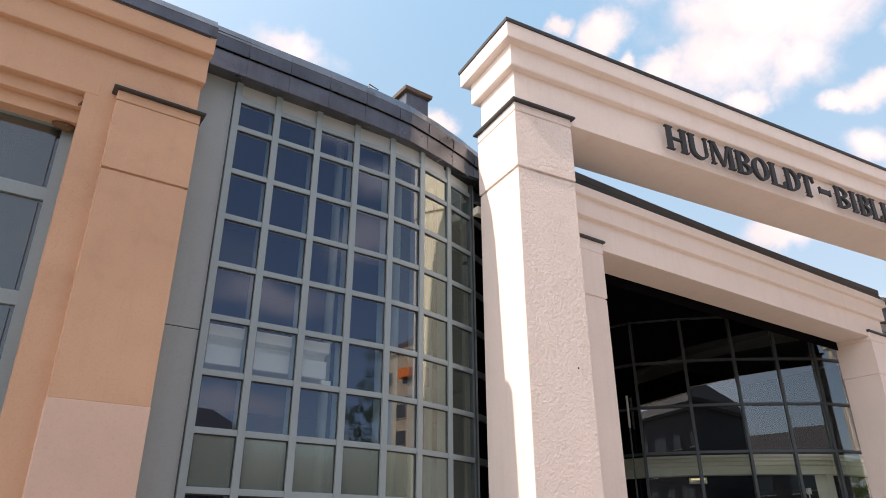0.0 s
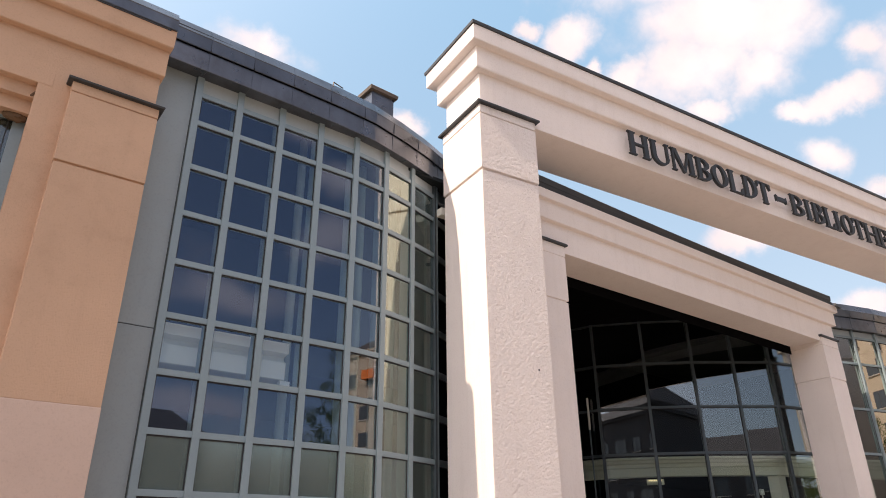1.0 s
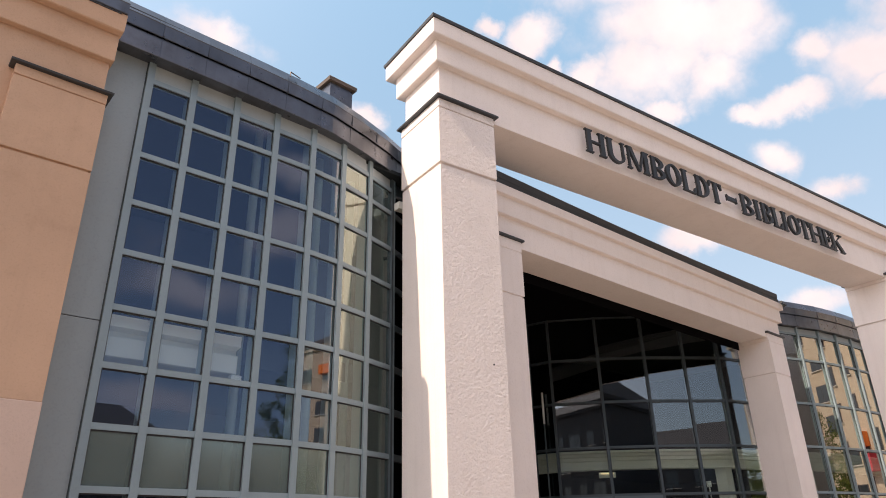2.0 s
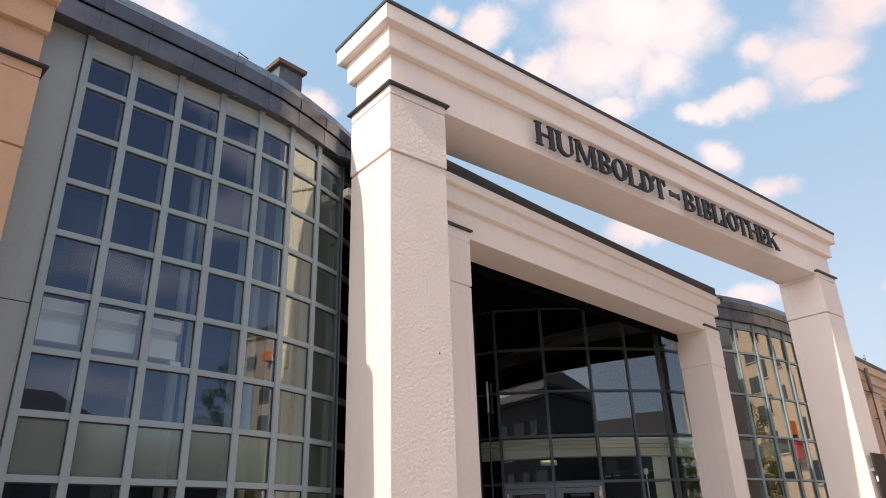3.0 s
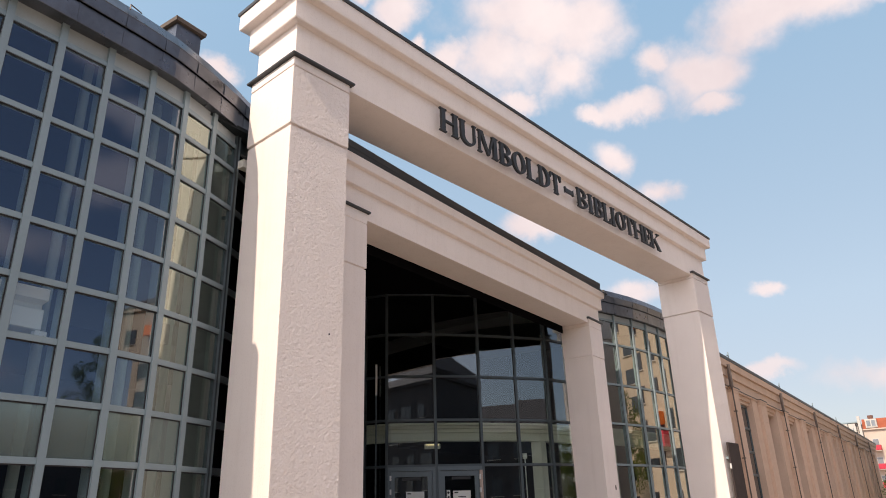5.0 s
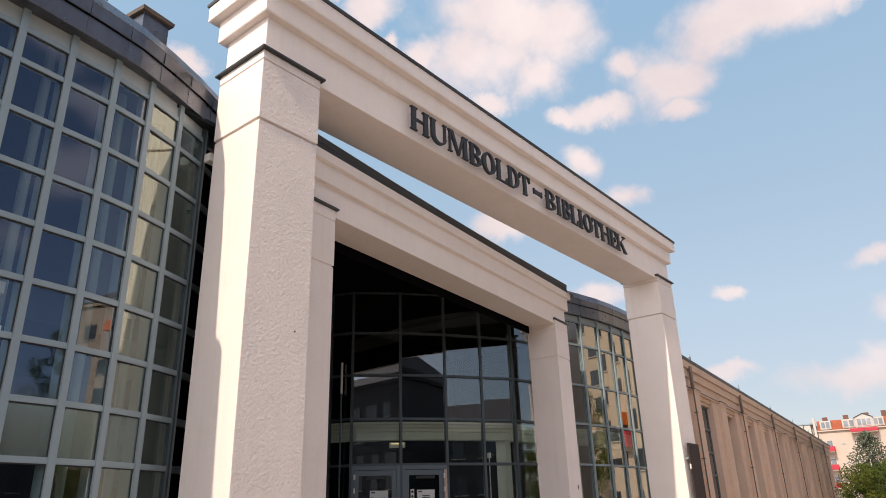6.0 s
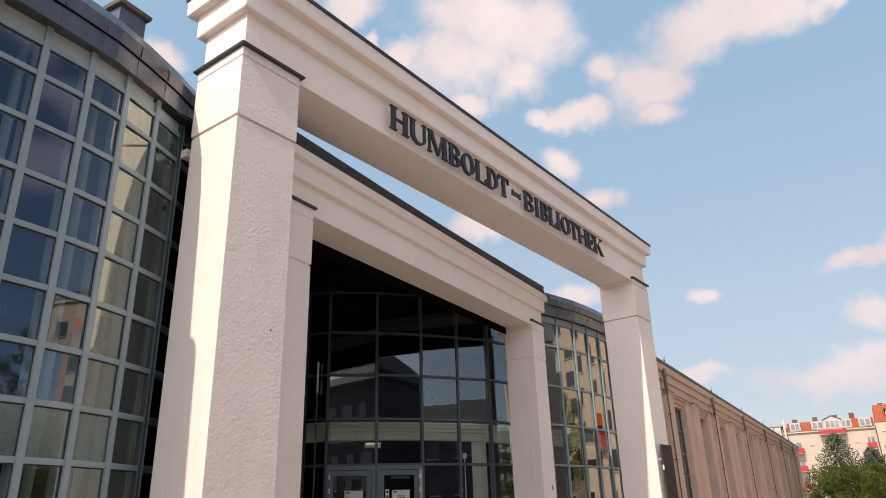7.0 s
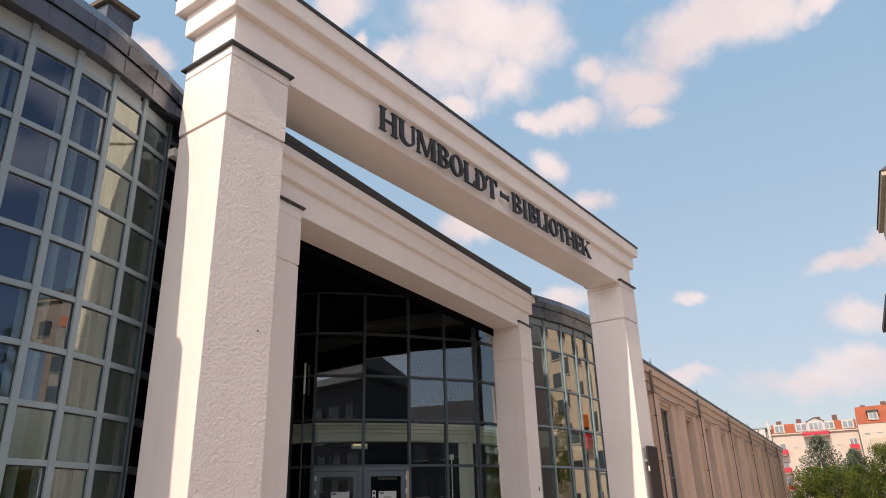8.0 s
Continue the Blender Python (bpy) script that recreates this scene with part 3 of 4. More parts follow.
for v in nest.verts:
    v.co += Vector((nr.gauss(0, .006), nr.gauss(0, .005), nr.gauss(0, .006)))
tagged(done("mud_nest", nest, MUD), "small brown lump of dried mud under the window lintel", "nest")
part("cable_clip", tube((LX - 1.12, .80, 5.66), (LX - 1.16, .79, 5.60), .018, .010, 6), MUD, wing)
part("rear_wall", block(-24, -23.6, 1.2, 9, 0, 7.1), OCHRE, wing)

# glass hall to the left: flat front that bends back towards the recess
LEFT_LINE = [(-3.735, .78), (-3.225, .78), (-2.67, .78), (-2.115, .78), (-1.56, .79), (-1.03, .86), (-.475, 1.01), (.07, 1.19)]
ROWS = [.02, .64, 1.25, 1.86, 2.42, 3.00, 3.59, 4.19, 4.77, 5.36, 5.95, 6.34]
hall = empty("glass_hall_wall", "grey-framed curtain wall of small square panes bending at its end", "window wall", kind="structure")
SET_BACK = Matrix.Translation((-5.44, -6.256, 1.27)) @ Matrix.Scale(1.018, 4) @ Matrix.Translation((5.44, 6.256, -1.27))
hall.matrix_world = SET_BACK
part("end_panel", block(LX, -3.784, .81, .88, 3.435, 6.60), ENDSHEET, hall, "pale grey sheet panel")
part("end_panel", block(LX, -3.784, .81, .88, 0, 3.425), ENDSHEET, hall, "pale grey sheet panel")
part("end_panel_joint", block(LX, -3.785, .825, .88, 3.425, 3.435), INK, hall)
part("edge_gap", block(-3.784, -3.778, .82, .86, 0, 6.6), INK, hall)


def glaze(ob, m):
    """Coating on the outer face of a pane alone; daylight passes."""
    out = -(m.to_3x3() @ Vector((0, 1, 0)))
    ob.data.materials.append(CLEAR)
    for face in ob.data.polygons:
        face.material_index = 0 if face.normal.dot(out) > .9 else 1
    ob.visible_shadow = False


def curtain(owner, line, rows, mat_frame, wide, tall, deep, pane_of, rnd, top=None, panel=None, proud=.012, turn=None, fin=0.0, lean=0.0):
    """Mullions at the points of a plan line, transoms and panes between them."""
    for i, p in enumerate(line):
        q = line[min(i + 1, len(line) - 1)]
        o = line[max(i - 1, 0)]
        m = pose(p[0], p[1], 0, 0, 0, math.degrees(math.atan2(q[1] - o[1], q[0] - o[0])))
        part("mullion", block(-wide / 2, wide / 2, -proud, deep + fin, 0, top or rows[-1], m), mat_frame, owner)
    for i, (a, b) in enumerate(zip(line, line[1:])):
        m, length = along(a, b), math.dist(a, b)
        x0, x1 = wide / 2 - .002, length - wide / 2 + .002
        for z in rows:
            part("transom", block(x0, x1, 0, deep - .01, z - tall / 2, z + tall / 2, m), mat_frame, owner)
        if top and panel:
            part("head_panel", block(x0, x1, .03, .05, rows[-1] + tall / 2, top, m), panel, owner, "pale grey panel")
        for j, (z0, z1) in enumerate(zip(rows, rows[1:])):
            g = pane_of(i, j)
            if g is None:
                continue
            mid = Matrix.Translation((length / 2, .026, (z0 + z1) / 2))
            tilt = Euler((rnd.gauss(0, .0030) - lean, 0, rnd.gauss(0, .0035) + (turn or {}).get(i, 0))).to_matrix().to_4x4()
            hw, hh = (x1 - x0) / 2 + .012, (z1 - z0 - tall) / 2 + .012
            ob = part("pane", block(-hw, hw, 0, .008, -hh, hh, m @ mid @ tilt), g, owner)
            glaze(ob, m)
            gk = bmesh.new()
            for g0, g1, k0, k1 in ((x0, x0 + .014, z0 + tall / 2, z1 - tall / 2), (x1 - .014, x1, z0 + tall / 2, z1 - tall / 2)):
                block(g0, g1, .014, .020, k0, k1, m, gk)
            block(x0, x1, .014, .020, z1 - tall / 2 - .014, z1 - tall / 2, m, gk)
            part("gasket", gk, INK, ob)


rnd = random.Random(5)
curtain(hall, LEFT_LINE, ROWS, FRAME, .078, .062, .09, lambda i, j: FROSTED if (j in (3,) and i < 6) else GLASS_END if i > 5 else GLASS_BENT if i == 5 else GLASS_MID if i == 4 else GLASS, rnd, top=6.60, panel=PANEL, turn={5: -.024}, fin=.10)
# these panes are opaque near-black: the gap's shade is their colour
curtain(hall, [(.07, 1.19), (.62, 1.45), (1.1, 1.85)], ROWS, SLATE, .09, .085, .12, lambda i, j: DEEP_SHADE, rnd, top=6.60, panel=SLATE)
# zinc edge of the roof in two tiers with standing seams
EDGE_LINE = [(-24, .562), (LX + .045, .562)]
BAND = [(LX + .02, .605), (-3.4, .61), (-2.6, .62), (-1.9, .645), (-1.35, .69), (-.75, .83), (-.2, .995), (.35, 1.21), (.9, 1.52), (1.3, 1.9)]

TOP_LINE = [(LX + .02, .588), (-3.6, .595), (-2.6, .603)] + [(x - .005, y - .018) for x, y in BAND[3:]]


def set_back(line):
    return [tuple((SET_BACK @ Vector((x, y, 0)))[:2]) for x, y in line]


def stretch(line, a, b):
    """The piece of a plan line between two lengths along it."""
    out, run = [], 0.0
    for p, q in zip(line, line[1:]):
        d = math.dist(p, q)
        for k in (a, b):
            if run <= k < run + d and (k == b or not out):
                out.append((p[0] + (q[0] - p[0]) * (k - run) / d, p[1] + (q[1] - p[1]) * (k - run) / d))
        run += d
        if a + .005 < run < b - .005:
            out.append(q)
    return out


def joints(line, first, step):
    total = sum(math.dist(p, q) for p, q in zip(line, line[1:])) - .001
    out, k = [0.0], first
    while k < total - .05:
        out.append(k)
        k += step
    return out + [total]


def lower_fascia(owner, line, lo, hi, first, step, material):
    cuts = joints(line, first, step)
    for a, b in zip(cuts, cuts[1:]):
        seg = stretch(line, a + .0015, b - .0015)
        part("fascia_sheet", sweep(seg, [(0, lo), (.010, lo), (.014, lo + .006), (.008, hi - .008), (-.05, hi), (-.2, hi), (-.2, lo + .02), (-.01, lo + .02)]), material, owner)
        m = along(seg[0], seg[1])
        part("seam", block(-.006, .006, -.017, .0, lo + .004, hi - .012, m), material, owner)


def upper_fascia(owner, line, lo, hi, first, step, material):
    cuts = joints(line, first, step)
    fold = lo + (hi - lo) * .48
    for a, b in zip(cuts, cuts[1:]):
        seg = stretch(line, a + .0015, b - .0015)
        part("fascia_sheet", sweep(seg, [(.0, lo), (.016, lo - .004), (.020, lo + .006), (.030, fold - .012), (.036, fold), (.026, fold + .010), (-.05, hi - .008), (-.07, hi), (-.3, hi + .01), (-.3, lo + .02), (0, lo + .02)]), material, owner)
        m = along(seg[0], seg[1])
        part("seam", block(-.006, .006, -.037, -.0, lo + .01, fold, m), material, owner)


roof = empty("roof_left", "weathered zinc roof edge with seams above wall and glass", "roof", kind="structure")
lower_fascia(roof, set_back(BAND), 6.65, 6.925, .45, .555, ZINC)
upper_fascia(roof, EDGE_LINE, 6.906, 7.20, 1.2, 1.9, ZINC)
upper_fascia(roof, set_back(TOP_LINE), 6.929, 7.295, .45, .555, ZINC)
part("drip_flashing", block(-24, LX - .02, .553, .60, 6.885, 6.905), LEAD, roof)
bm = bmesh.new()
top = [(-24, .7), (LX, .7), (-1.9, .75), (-.75, .95), (.35, 1.35), (1.3, 2.0), (1.3, 9), (-24, 9)]
vs = [[bm.verts.new((x, y, z)) for x, y in top] for z in (7.08, 7.17)]
bm.faces.new(vs[1])
bm.faces.new(vs[0][::-1])
for i in range(len(top)):
    bm.faces.new((vs[0][i - 1], vs[0][i], vs[1][i], vs[1][i - 1]))
part("roof_deck", bm, ROOFING, roof)
vent = empty("roof_vent", "square zinc-clad roof vent with a flat overhanging cap", "roof vent")
VM = pose(-.50, 2.05, 7.15, 0, 0, 2)
part("shaft", block(-.225, .215, -.15, .15, 0, 1.30, VM), ZINC, vent)
part("cap", stack(-.225, .215, -.15, .15, [(1.29, .01), (1.30, .05), (1.36, .06), (1.385, .04), (1.40, -.05)], VM), CAPWOOD, vent, "brown overhanging cap")
hook = empty("lightning_rod", "thin bent metal rod clipped on the roof edge", "lightning rod")
part("rod", tube((-2.02, .72, 7.19), (-2.02, .72, 7.27), .008), PIPE, hook)
part("rod", tube((-2.02, .72, 7.27), (-1.86, .74, 7.25), .008), PIPE, hook)
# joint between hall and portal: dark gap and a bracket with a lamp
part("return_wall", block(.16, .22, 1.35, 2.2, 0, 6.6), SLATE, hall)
spot = empty("wall_bracket", "small cream box bracket under the roof edge", "bracket")
part("box", block(.10, .26, 1.08, 1.20, 6.02, 6.14), CREAM, spot)
part("arm", block(.05, .3, 1.06, 1.10, 6.17, 6.19), LEAD, spot)

# rooms behind the small panes
rooms = empty("hall_interior", "reading hall interior behind the glass, coloured near-black for shade", "interior", kind="structure")
part("back_wall", block(-4.2, 1.4, 5.0, 5.1, 0, 7.05), SHADED_ROOM, rooms)
part("side_wall", block(-4.22, -4.16, 1.0, 5.0, 0, 7.05), SHADED_ROOM, rooms)
# near-black side wall, coloured for the shaded gap
part("side_wall", block(1.34, 1.40, 2.2, 5.0, 0, 7.05), DEEP_SHADE, rooms)
part("ceiling", block(-4.16, 1.34, 1.15, 5.0, 6.62, 6.68), SHADED_ROOM, rooms)
part("gallery_floor", block(-4.16, 1.34, 1.75, 5.0, 3.45, 3.72), SHADED_ROOM, rooms)
part("floor", block(-4.16, 1.34, 1.0, 5.0, 0, .03), SHADED_ROOM, rooms)
for x, y in ((-2.08, 1.38), (-1.05, 1.50), (-.30, 1.80)):
    post = empty("interior_column", "slim white round column inside the hall", "column", "interior columns")
    part("shaft", tube((x, y, .03), (x, y, 6.62), .055, sides=20), COLUMN, post)
beam_in = empty("interior_beam", "white stepped beam behind the upper panes of the hall", "beam")
beam_in.matrix_world = SET_BACK
part("beam", sweep([(-4.1, 1.06), (-2.24, 1.06)], [(.04, 3.14), (.06, 3.15), (.06, 3.35), (0, 3.37), (0, 3.42), (.12, 3.44), (.12, 3.56), (-.2, 3.56), (-.2, 3.14)]), BLIND, beam_in)
part("end_bracket", block(-2.30, -2.18, .98, 1.06, 3.04, 3.13), BLIND, beam_in)

# glass of the recess: comes forward in a bow past the doors and runs out flat to the right
RIGHT_LINE = [(6.55, 7.1), (6.95, 6.15), (7.26, 5.17), (7.43, 4.60), (8.19, 3.71), (9.03, 2.95), (9.83, 2.37), (10.58, 1.86), (11.32, 1.40), (12.1, 1.04), (12.91, .80), (13.70, .585), (14.49, .45), (15.28, .36), (16.06, .32), (16.85, .30), (17.65, .30)]
AWAY = 1.0215
RIGHT_LINE = RIGHT_LINE[:8] + [(-5.44 + (x + 5.44) * AWAY, -6.256 + (y + 6.256) * AWAY) for x, y in RIGHT_LINE[8:]]


def raised(z):
    return 1.27 + (z - 1.27) * AWAY


BIG_ROWS = [.04, 1.28, 2.37, 3.42, 4.47, 5.52, 6.58]
lobby = empty("glass_lobby_wall", "dark-framed curtain wall of large panes bowing out of the recess", "window wall", kind="structure")
rnd = random.Random(9)


def lobby_pane(i, j):
    if i in (3, 4) and j < 2:
        return None
    return GLASS_DARK


curtain(lobby, RIGHT_LINE[:9], BIG_ROWS, SLATE, .06, .055, .10, lobby_pane, rnd, lean=.005)
curtain(lobby, RIGHT_LINE[8:], [.04] + [raised(z) for z in BIG_ROWS[1:5] + [5.60, 6.28]], FRAME, .055, .055, .10, lambda i, j: GLASS_BOW, rnd, top=raised(6.46), panel=PANEL, proud=.036, turn={1: .03})
part("end_panel", block(18.085, 18.14, .45, 1.2, 0, raised(6.46)), PANEL, lobby)
LEFT_BACK = [(1.3, 2.1), (2.0, 3.1), (2.7, 4.2), (3.3, 5.6), (3.7, 7.1)]
# Unseen recess walls; their near-black is shade put into the colour.
part("recess_wall", sweep(LEFT_BACK, [(0, 0), (0, 6.86), (-.12, 6.86), (-.12, 0)]), DEEP_SHADE, lobby)
part("recess_wall", block(3.6, 6.6, 7.1, 7.2, 0, 6.86), DEEP_SHADE, lobby)
# Ceiling and sheet behind the beam are added to darken the reflections.
part("recess_ceiling", block(1.35, 11.25, 1.22, 9, 6.58, 6.64), DEEP_SHADE, lobby, "unseen ceiling over the doors, near-black to darken the glass")
part("beam_lining", block(1.32, 11.17, 1.225, 1.245, 5.54, 6.58), DEEP_SHADE, lobby, "unseen near-black sheet added to darken the glass reflections")

# roof edge on the right
roof_r = empty("roof_right", "weathered zinc roof edge with seams above the glass", "roof", kind="structure")
BAND_R = [(11.25, 1.32), (12.05, .95), (12.88, .70), (13.67, .48), (14.47, .345), (15.27, .255), (16.05, .215), (16.85, .195), (17.75, .195)]
BAND_R = [(-5.44 + (x + 5.44) * AWAY, -6.256 + (y + 6.256) * AWAY) for x, y in BAND_R]
lower_fascia(roof_r, BAND_R, raised(6.45), raised(6.766), .85, .87, ZINC)
upper_fascia(roof_r, [(x, y - .018) for x, y in BAND_R], raised(6.77), raised(7.14), .85, .87, ZINC)
bm = bmesh.new()
top = [(11.65, 1.6), (13.3, .99), (15.0, .61), (16.6, .46), (18.2, .45), (18.2, 9), (6.5, 9), (6.6, 7.0), (8.4, 3.7), (9.9, 2.4)]
vs = [[bm.verts.new((x, y, z)) for x, y in top] for z in (7.0, 7.09)]
bm.faces.new(vs[1])
bm.faces.new(vs[0][::-1])
for i in range(len(top)):
    bm.faces.new((vs[0][i - 1], vs[0][i], vs[1][i], vs[1][i - 1]))
part("roof_deck", bm, ROOFING, roof_r)

# double door in the bow
door = empty("entrance_door", "glazed double door in grey aluminium frames with paper notices", "door", kind="structure")
for k, (a, b) in enumerate(((RIGHT_LINE[3], RIGHT_LINE[4]), (RIGHT_LINE[4], RIGHT_LINE[5]))):
    m, length = along(a, b), math.dist(a, b)
    part("door_head", block(.03, length - .03, -.02, .09, 2.255, 2.345, m), DOORAL, door)
    part("door_post", block(.03, .085, -.02, .09, 0, 2.255, m), DOORAL, door)
    part("door_post", block(length - .10, length - .03, -.025, .09, 0, 2.255, m), COPPERY if k else DOORAL, door)
    leaf = part("door_leaf", block(.09, length - .105, .0, .05, 2.13, 2.245, m), DOORAL, door, "grey aluminium leaf with a glass panel")
    part("stile", block(.09, .19, .002, .048, .02, 2.13, m), DOORAL, leaf)
    part("stile", block(length - .215, length - .105, .002, .048, .02, 2.13, m), DOORAL, leaf)
    part("bottom_rail", block(.19, length - .215, .002, .048, .02, .22, m), DOORAL, leaf)
    glaze(part("pane", block(.185, length - .21, .022, .030, .21, 2.14, m), GLASS_DARK, leaf), m)
    part("handle", tube(tuple(m @ Vector((.24 if k else length - .26, -.05, .8))), tuple(m @ Vector((.24 if k else length - .26, -.05, 1.5))), .016), FRAME, leaf)
    for z in (1.75, 2.05):
        part("hinge", tube(tuple(m @ Vector((length - .10 if k else .09, -.03, z))), tuple(m @ Vector((length - .10 if k else .09, -.03, z + .11))), .022), PAPER, leaf)
    part("door_closer", block(.36, .80, -.045, .0, 2.05, 2.11, m), LETTER, leaf)
    x0 = .45 if k == 0 else .38
    note = empty("notice", "white paper notice taped to the door glass", "notice")
    part("sheet", block(x0, x0 + .42, .010, .014, 1.52, 1.80, m), PAPER, note)
    part("mark", block(x0 + .03, x0 + .12, .006, .010, 1.745, 1.775, m), LETTER, note)
    if k == 0:
        cu = bpy.data.curves.new("words", "FONT")
        cu.body, cu.size, cu.extrude = "Eingang", .105, .001
        t = new("words", cu)
        t.matrix_world = m @ pose(x0 + .03, .008, 1.60, 90, 0, 0)
        me = bpy.data.meshes.new_from_object(t)
        w = new("words", me)
        w.matrix_world = t.matrix_world
        bpy.data.objects.remove(t)
        me.materials.append(INK)
        w.parent = note
    else:
        for z in (1.66, 1.62, 1.58):
            part("text_bar", block(x0 + .12, x0 + .30, .006, .010, z, z + .018, m), INK, note)
        sign = empty("sticker", "small white pictogram strip on the door glass", "sticker")
        part("strip", block(.225, .31, .010, .014, 1.50, 1.82, m), PAPER, sign)
        for z in (1.56, 1.66, 1.76):
            part("pictogram", tube(tuple(m @ Vector((.267, .006, z))), tuple(m @ Vector((.267, .010, z))), .028, sides=14), INK, sign)

# inside the lobby: a cream cornice on piers behind the glass, a lamp
lob_in = empty("lobby_interior", "cream cornice and piers of the lobby behind the glass", "interior", kind="structure")
inside = [(x + .55 * math.cos(h), y + .55 * math.sin(h)) for (x, y), h in zip(RIGHT_LINE, [radians(a) for a in (20, 20, 24, 28, 38, 50, 55, 57, 60, 68, 74, 79, 83, 86, 88, 90)])]
part("cornice", sweep(inside, [(0, 2.98), (.02, 2.98), (.02, 3.16), (.05, 3.18), (.05, 3.25), (.09, 3.27), (.09, 3.33), (.13, 3.35), (.13, 3.40), (-.25, 3.40), (-.25, 2.98)]), CREAM, lob_in)
part("upper_floor", block(12.0, 17.4, 2.2, 8, 3.3, 3.44), DEEP_SHADE, lob_in)
for i in (7, 9, 10):
    x, y = inside[i]
    part("pier", block(x - .02, x + .26, y + .02, y + .30, 0, 2.98), CREAM, lob_in)
# unseen back walls, near-black in place of indoor shade
part("back_wall", block(9.5, 17.6, 8.0, 8.1, 0, 7.0), DEEP_SHADE, lob_in)
part("back_wall", block(17.6, 17.68, 1.2, 8.0, 0, 7.0), DEEP_SHADE, lob_in)
part("floor", block(6.6, 17.6, 1.5, 8.0, 0, .02), SHADED_ROOM, lob_in)
lamp = empty("emergency_lamp", "small pale emergency light box behind the glass", "lamp")
lm = along(RIGHT_LINE[3], RIGHT_LINE[4])
part("box", block(.92, 1.30, .36, .44, 2.78, 2.90, lm), CREAM, lamp)
part("tube_light", block(.96, 1.26, .345, .36, 2.86, 2.885, lm), glow("lamp_tube", (1.0, .86, .55), 0.35), lamp)
# Upright strip modelled for a bright reflection in the lobby glass.
glint = empty("reflection_strip", "slim post added in place of a bright reflection in the lobby glass", "post")
part("shaft", tube((7.276, 4.80, 0), (7.276, 4.80, 4.02), .018), SLATE, glint, "dark lower length")
part("sleeve", tube((7.276, 4.80, 4.02), (7.276, 4.80, 4.77), .026), BLIND, glint, "white strip in place of the bright reflection")
stand = empty("slim_stand", "slim pale stand with a small bright top inside the lobby", "stand")
sm = along(RIGHT_LINE[6], RIGHT_LINE[7])
part("post", tube(tuple(sm @ Vector((.42, .62, .02))), tuple(sm @ Vector((.42, .62, 2.55))), .014), BLIND, stand)
part("top", block(.38, .46, .58, .66, 2.55, 2.68, sm), BLIND, stand)

# long right wing
wing_r = empty("wall_right_wing", "long tan rendered wing with tall window bays, pilasters and cornice", "wall", kind="structure")
RX0, RX1, BAY, N = 18.16, 82.3, 5.07, 13
part("frieze", block(RX0, RX1, .74, 1.15, 5.76, 6.26), TAN, wing_r)
part("cornice_band", stack(RX0, RX1, .74, 1.15, [(6.26, .0), (6.263, .09), (6.59, .10), (6.60, .06)]), TAN, wing_r)
part("cornice", stack(RX0, RX1, .74, 1.15, [(6.60, .06), (6.604, .19), (6.88, .20)]), TAN, wing_r)
part("end_wall", block(RX1 - .5, RX1, 1.15, 9, 0, 6.9), TAN, wing_r)
for i in range(16):
    a = RX0 + (RX1 - RX0 + .2) * i / 16
    part("coping_sheet", stack(a, a + (RX1 - RX0 + .2) / 16 - .004, .55, 1.3, [(6.88, 0), (6.90, .03), (7.02, .035), (7.06, .0)]), LEAD, wing_r)
part("roof_deck", block(RX0, RX1, 1.3, 9, 6.9, 7.0), ROOFING, wing_r)
OPEN = 2.55
for k in range(-1, N - 1):
    s = 25.75 + BAY * k
    if s < RX0 or s + OPEN > RX1:
        continue
    # bay: the opening from s, a pilaster just before it, plain wall between
    part("pier_wall", block(s - (BAY - OPEN), s, .74, 1.36, 0, 5.76), TAN, wing_r)
    pil = part("pilaster", stack(s - 1.45, s - .30, .60, .745, [(0, 0), (4.86, 0), (4.86, -.01), (4.88, -.01), (4.88, .002), (5.62, .002), (5.66, .02), (5.745, .03)]), TAN, wing_r)
    part("architrave", block(s - (BAY - OPEN) + .004, s + OPEN - .004, .685, .745, 5.765, 5.835), TAN, wing_r)
    part("architrave", block(s - 1.50, s - .25, .555, .69, 5.750, 5.83), TAN, wing_r)
    part("drip_flashing", block(s - (BAY - OPEN) + .004, s + OPEN - .004, .660, .742, 5.837, 5.862), LEAD, wing_r)
    part("drip_flashing", block(s - 1.53, s - .22, .530, .660, 5.832, 5.858), LEAD, wing_r)
    part("lintel", block(s, s + OPEN, .80, 1.36, 5.60, 5.76), TAN, wing_r)
    part("lintel", block(s, s + OPEN, .88, 1.36, 5.46, 5.60), TAN, wing_r)
    part("apron", block(s, s + OPEN, .95, 1.36, 0, .5), TAN, wing_r)
    gy = 1.04 if k == 0 else 1.27
    win = empty("window_" + str(k + 6), "tall dark window with grey transoms in a rendered bay", "window", kind="structure")
    part("pane", block(s + .05, s + OPEN - .05, gy, gy + .02, .5, 5.46), DARKGLASS, win)
    for z in (.55, 1.5, 2.5, 3.45, 4.45, 5.42):
        part("transom", block(s, s + OPEN, gy - .05, gy + .03, z - .05, z + .05), SLATE, win)
    for x in (s + .05, s + OPEN / 2, s + OPEN - .05):
        part("mullion", block(x - .04, x + .04, gy - .04, gy + .025, .5, 5.46), SLATE, win)
part("pier_wall", block(RX1 - 1.6, RX1, .74, 1.15, 0, 5.76), TAN, wing_r)
